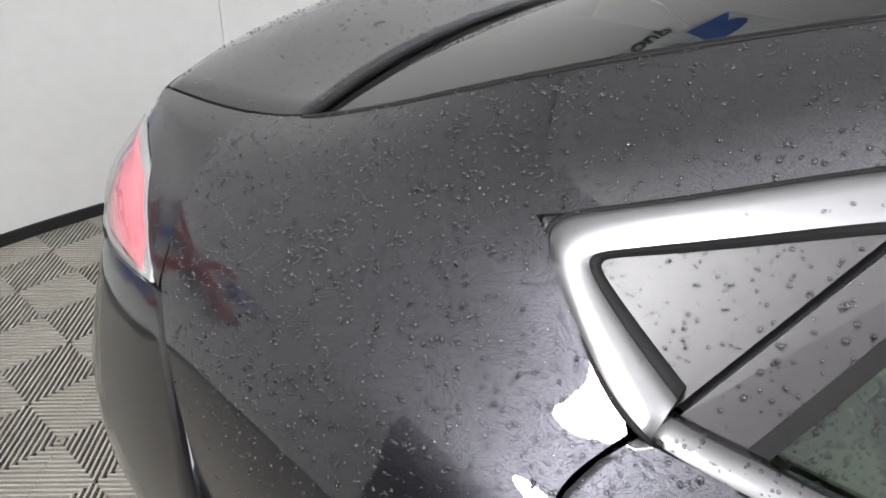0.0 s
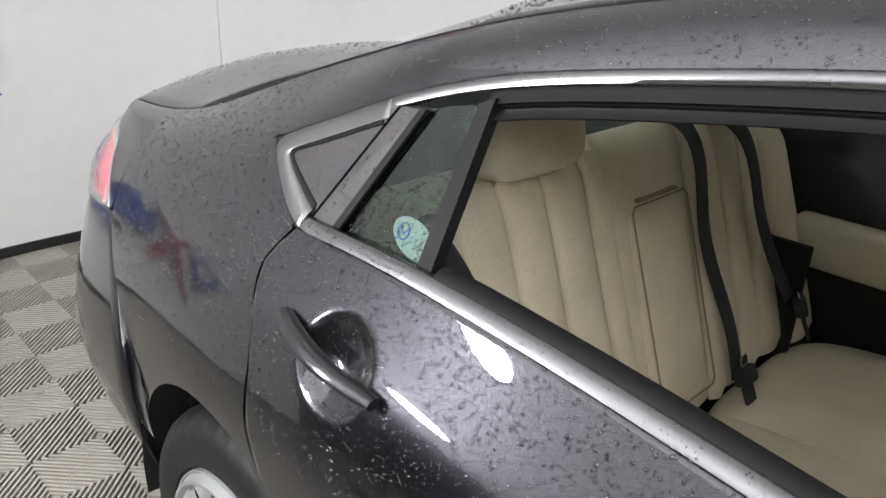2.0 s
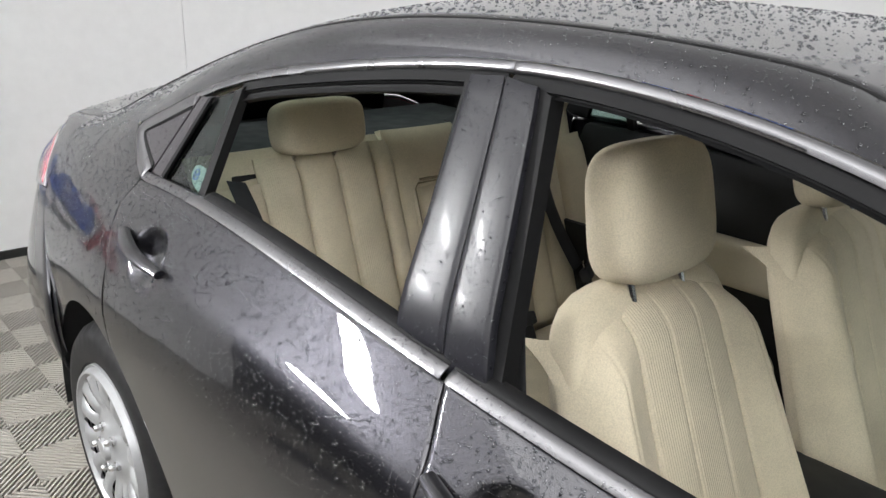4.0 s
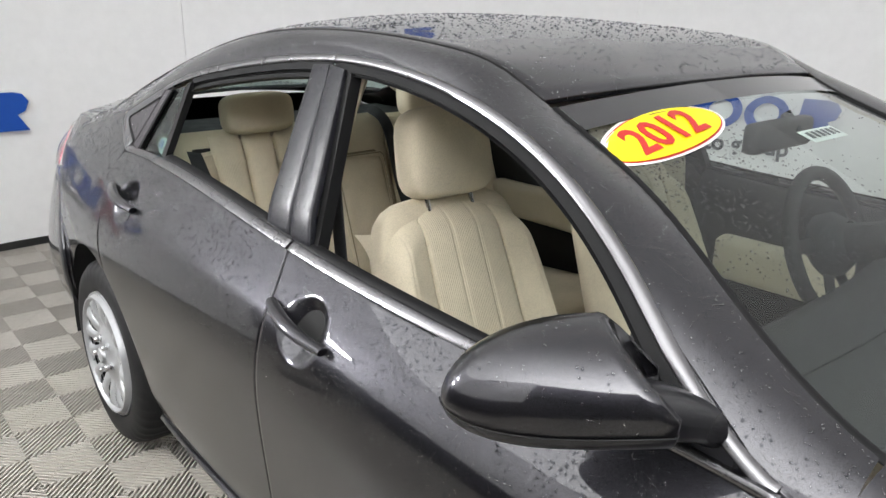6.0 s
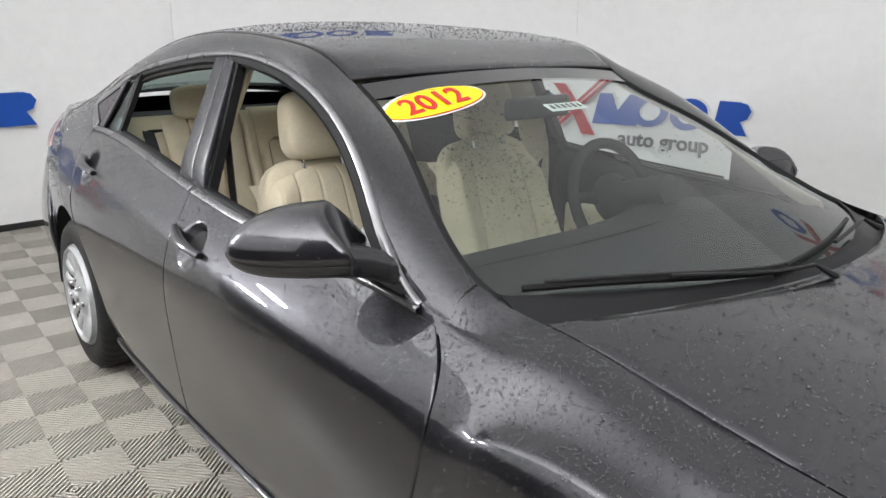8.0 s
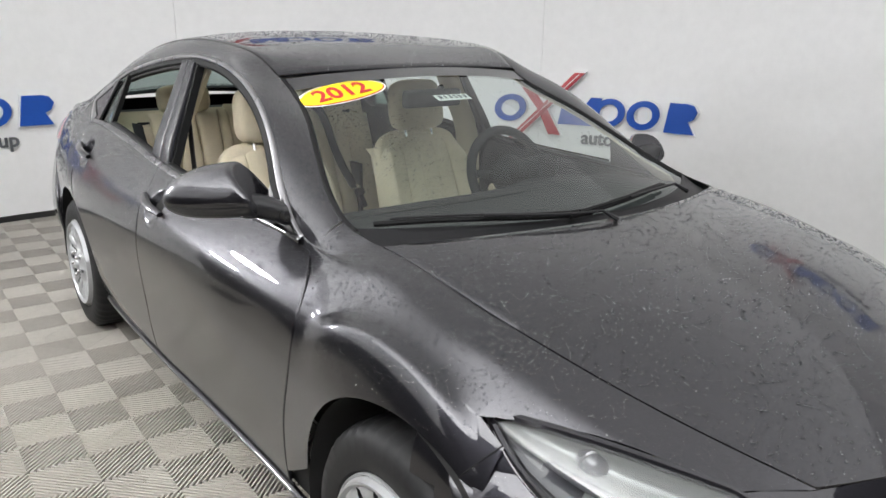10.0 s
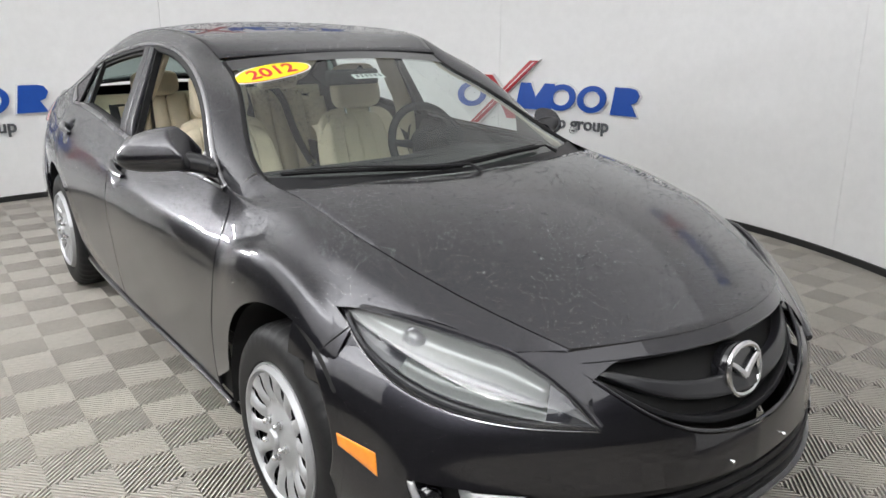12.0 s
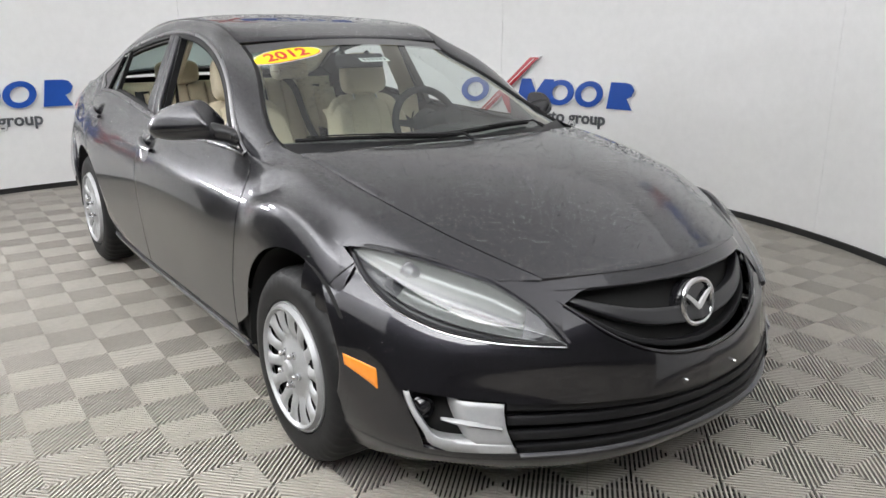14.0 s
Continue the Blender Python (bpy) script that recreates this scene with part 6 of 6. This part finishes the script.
for x, y, z, rx in ((-.970, .190, .53, 0), (-.985, .490, .60, 25)):
    b = thing("belt_buckle", "black belt buckle with a steel tongue", "buckle", group="belt buckles")
    part("body", box_bm(0, 0, 0, .030, .065, .040, .008), BELT, b)
    part("tongue", box_bm(.004, 0, .032, .004, .030, .030, .001), CHROME, b)
    part("strap", box_bm(-.002, 0, -.05, .008, .044, .08, .002), BELT, b)
    b.matrix_basis = pose(x, y, z, 0, -25, rx)

# ---------------------------------------------------------------- stickers and papers


def on_glass_plate(name, mat, yc, xc, outline, lift, parent, slope):
    """A thin flat shape laid on the windscreen: outline in (across, up the glass)."""
    ca, sa = math.cos(slope), math.sin(slope)
    bm = bmesh.new()
    low = [bm.verts.new(on_screen(xc - b * ca, yc + a, lift)) for a, b in outline]
    high = [bm.verts.new(on_screen(xc - b * ca, yc + a, lift + .0008)) for a, b in outline]
    bm.faces.new(high)
    bm.faces.new(low[::-1])
    n = len(outline)
    for i in range(n):
        bm.faces.new((low[i], low[(i + 1) % n], high[(i + 1) % n], high[i]))
    return part(name, bm, mat, parent)


def oval(rx, ry, turn=0.0, n=48):
    c, s = math.cos(turn), math.sin(turn)
    return [(rx * math.cos(t) * c - ry * math.sin(t) * s, rx * math.cos(t) * s + ry * math.sin(t) * c) for t in np.linspace(0, 2 * math.pi, n, endpoint=False)]


def build_year_sticker():
    st = thing("year_sticker", "yellow oval windscreen sticker with red year 2012", "sticker")
    yc, xc, slope, turn = -.376, .364, radians(24), radians(0)
    on_glass_plate("border", SIGN_WHITE, yc, xc, oval(.168, .072, turn), .0015, st, slope)
    on_glass_plate("edge_line", STICKER_RED, yc, xc, oval(.161, .066, turn), .0025, st, slope)
    on_glass_plate("field", YELLOW, yc, xc, oval(.157, .062, turn), .0035, st, slope)
    bm = text_bm("2012", .098, .001, .0022)
    ca = math.cos(slope)
    c, s = math.cos(turn), math.sin(turn)
    for v in bm.verts:
        a, b = v.co.x * 1.02, v.co.y * 1.12
        a, b = a * c - b * s, a * s + b * c
        v.co = Vector(on_screen(xc - b * ca, yc + a, .0048 + v.co.z))
    part("lettering", bm, STICKER_RED, st)


def build_tag():
    t = thing("paper_tag", "white paper stock tag behind the windscreen", "tag")
    yc, xc, slope = -.008, .488, radians(24)
    rect = lambda a0, a1, b0, b1: [(a0, b0), (a1, b0), (a1, b1), (a0, b1)]
    on_glass_plate("paper", PAPER, yc, xc, rect(-.072, .072, -.022, .022), -.006, t, slope)
    for k, w in enumerate((.016, .013, .014, .012, .015, .013)):
        a = -.053 + .0212 * k
        on_glass_plate("mark", INK, yc, xc, rect(a - w / 2 + .002, a + w / 2 - .002, -.011, .012), -.0045, t, slope)


def build_pane_sticker():
    """Pale oval label inside the small fixed pane, with two plain ring marks."""
    st = thing("pane_sticker", "pale green oval label on the small fixed pane", "sticker")
    cx, cz, turn = -1.092, 1.068, radians(-14)
    lie = lambda o, z: (o[0] + cx, -(PLANE(cz + o[1]) - z), o[1] + cz)

    def flat(name, pts, off, mat):
        bm = bmesh.new()
        a = [bm.verts.new(lie(p, off)) for p in pts]
        b = [bm.verts.new(lie(p, off + .0006)) for p in pts]
        bm.faces.new(a)
        bm.faces.new(b[::-1])
        for i in range(len(pts)):
            bm.faces.new((a[i], b[i], b[(i + 1) % len(pts)], a[(i + 1) % len(pts)]))
        part(name, bm, mat, st)

    flat("label", oval(.047, .022, turn), .0090, MINT)
    for d, col in ((-.024, BLUE), (.022, SIGN_GREY)):
        x, z = d * math.cos(turn), d * math.sin(turn)
        path = [lie((x + .0105 * math.cos(t), z + .0105 * math.sin(t)), .0080) for t in np.linspace(0, 2 * math.pi, 20, endpoint=False)]
        part("ring_mark", tube_bm(path, .0011, 6, 1, True, Vector((0, 1, 0))), col, st)
        part("bar_mark", tube_bm([lie((x - .007, z + .003), .0080), lie((x, z - .003), .0080), lie((x + .007, z + .003), .0080)], .001, 6), col, st)


MINT = plain("label_mint", (0.26, 0.36, 0.33), 0.5, vary=0.05)
build_year_sticker()
build_tag()
build_pane_sticker()

# ---------------------------------------------------------------- rain drops


def drops(ob, n, lo, hi, label, keep=None, seed=1):
    """Small domes of water scattered over a mesh, larger ones rarer, as one object of stuff."""
    rng = np.random.default_rng(seed)
    me = ob.data
    me.calc_loop_triangles()
    V = np.empty(len(me.vertices) * 3)
    me.vertices.foreach_get("co", V)
    V = V.reshape(-1, 3)
    T = np.empty(len(me.loop_triangles) * 3, int)
    me.loop_triangles.foreach_get("vertices", T)
    T = T.reshape(-1, 3)
    P = V[T]
    cr = np.cross(P[:, 1] - P[:, 0], P[:, 2] - P[:, 0])
    ar = np.linalg.norm(cr, axis=1)
    pick = rng.choice(len(T), n * 3, p=ar / ar.sum())
    a, b = rng.random(n * 3), rng.random(n * 3)
    f = a + b > 1
    a[f], b[f] = 1 - a[f], 1 - b[f]
    Q = P[pick, 0] + a[:, None] * (P[pick, 1] - P[pick, 0]) + b[:, None] * (P[pick, 2] - P[pick, 0])
    N = cr[pick] / np.maximum(ar[pick], 1e-12)[:, None]
    if keep is not None:
        k = rng.random(len(Q)) < keep(Q, N)
        Q, N = Q[k], N[k]
    Q, N = Q[:n], N[:n]
    m = len(Q)
    if m == 0:
        return
    up = np.where(np.abs(N[:, 2:3]) > .9, np.array([[1.0, 0, 0]]), np.array([[0, 0, 1.0]]))
    X = np.cross(up, N)
    X /= np.linalg.norm(X, axis=1, keepdims=True)
    Y = np.cross(N, X)
    r = lo + (.85 * hi - lo) * rng.random(m) ** 1.5
    st = 1 + .22 * rng.standard_normal(m).clip(-1, 1.6)
    h = r * (.55 + .2 * rng.random(m))
    verts, faces = [], []
    K = 7
    rings = ((1.0, -.08), (.86, .55), (.5, .9))
    for fr, fh in rings:
        for i in range(K):
            th = 2 * math.pi * i / K
            j = 1 + .06 * rng.standard_normal(m)
            verts.append(Q + X * (r * fr * j * math.cos(th))[:, None] + Y * (r * st * fr * j * math.sin(th))[:, None] + N * (h * fh)[:, None])
    verts.append(Q + N * h[:, None])
    W = np.stack(verts, 1)
    per = W.shape[1]
    base = []
    for g in range(2):
        for i in range(K):
            j = (i + 1) % K
            base.append((g * K + i, g * K + j, (g + 1) * K + j, (g + 1) * K + i))
    quads = np.array(base)
    tris = np.array([(2 * K + i, 2 * K + (i + 1) % K, 3 * K) for i in range(K)])
    off = (np.arange(m) * per)[:, None, None]
    allf = [tuple(q) for q in (quads[None] + off).reshape(-1, 4)] + [tuple(q) for q in (tris[None] + off).reshape(-1, 3)]
    out = mesh_ob("water_drops", W.reshape(-1, 3), allf, WATER, None, "", True)
    tagged(out, label, "water drops", kind="stuff")


def by_name(name, side=None):
    r = []
    for o in scene.collection.objects:
        if o.type == "MESH" and o.name.split(".")[0] == name:
            if side is None or o.data.vertices[len(o.data.vertices) // 2].co.y * side > 0:
                r.append(o)
    return r


def wet():
    seed = 10
    top = lambda Q, N: np.clip(np.abs(N[:, 2]) * 1.6, .1, 1)
    shoulder = lambda Q, N: np.clip((Q[:, 2] - .72) / .16, 0, 1)
    jobs = [
        ("roof", 4600, .0013, 0.0046, "on the roof", None, None),
        ("bonnet", 6500, .0014, 0.0050, "on the bonnet", None, None),
        ("boot_lid", 1705, .0008, 0.0040, "on the boot lid", None, None),
        ("quarter_panel", 3600, .0009, 0.0040, "on the rear wing", -1, shoulder),
        ("wing", 186, .0006, 0.0030, "on the rear wing", -1, None),
        ("roof_rail", 2325, .0008, 0.0032, "on the roof rail", -1, None),
        ("fender", 2790, .0011, 0.0038, "on the front wing", -1, shoulder),
        ("fender_tip", 403, .0006, 0.0027, "on the front wing tip", -1, None),
        ("door_skin", 4400, .0010, 0.0038, "on the door shoulder", -1, shoulder),
        ("pillar_trim", 800, .0007, 0.0028, "on the pillar cover", -1, None),
        ("pane", 430, .0008, 0.0030, "on the quarter pane", -1, None),
        ("blank", 170, .0008, 0.0036, "on the corner cover", -1, None),
        ("fixed_pane", 1700, .0007, 0.0028, "on the fixed pane", -1, None),
        ("belt_trim", 511, .0005, 0.0022, "on the belt trim", -1, None),
        ("cap", 232, .0006, 0.0029, "on the mirror cap", -1, top),
        ("band", 651, .0005, 0.0020, "on the front bumper", -1, lambda Q, N: np.clip((Q[:, 2] - .48) / .1, 0, 1)),
        ("lens", 232, .0005, 0.0022, "on the headlamp", -1, None),
    ]
    for name, n, lo, hi, where, side, keep in jobs:
        for o in by_name(name, side):
            seed += 1
            drops(o, n, lo, hi, "clear rain drops standing " + where, keep, seed)
    spray = lambda Q, N: np.exp(-((Q[:, 1] + .42) / .16) ** 2) * np.clip((1.32 - Q[:, 2]) / .03, 0, 1) * (np.clip((Q[:, 2] - .98) / .2, 0, 1))
    for o in by_name("windscreen"):
        drops(o, 5200, .0010, .0032, "fine rain spray on the windscreen", spray, 71)
        drops(o, 420, .0009, .0026, "scattered rain drops on the windscreen", None, 72)


wet()
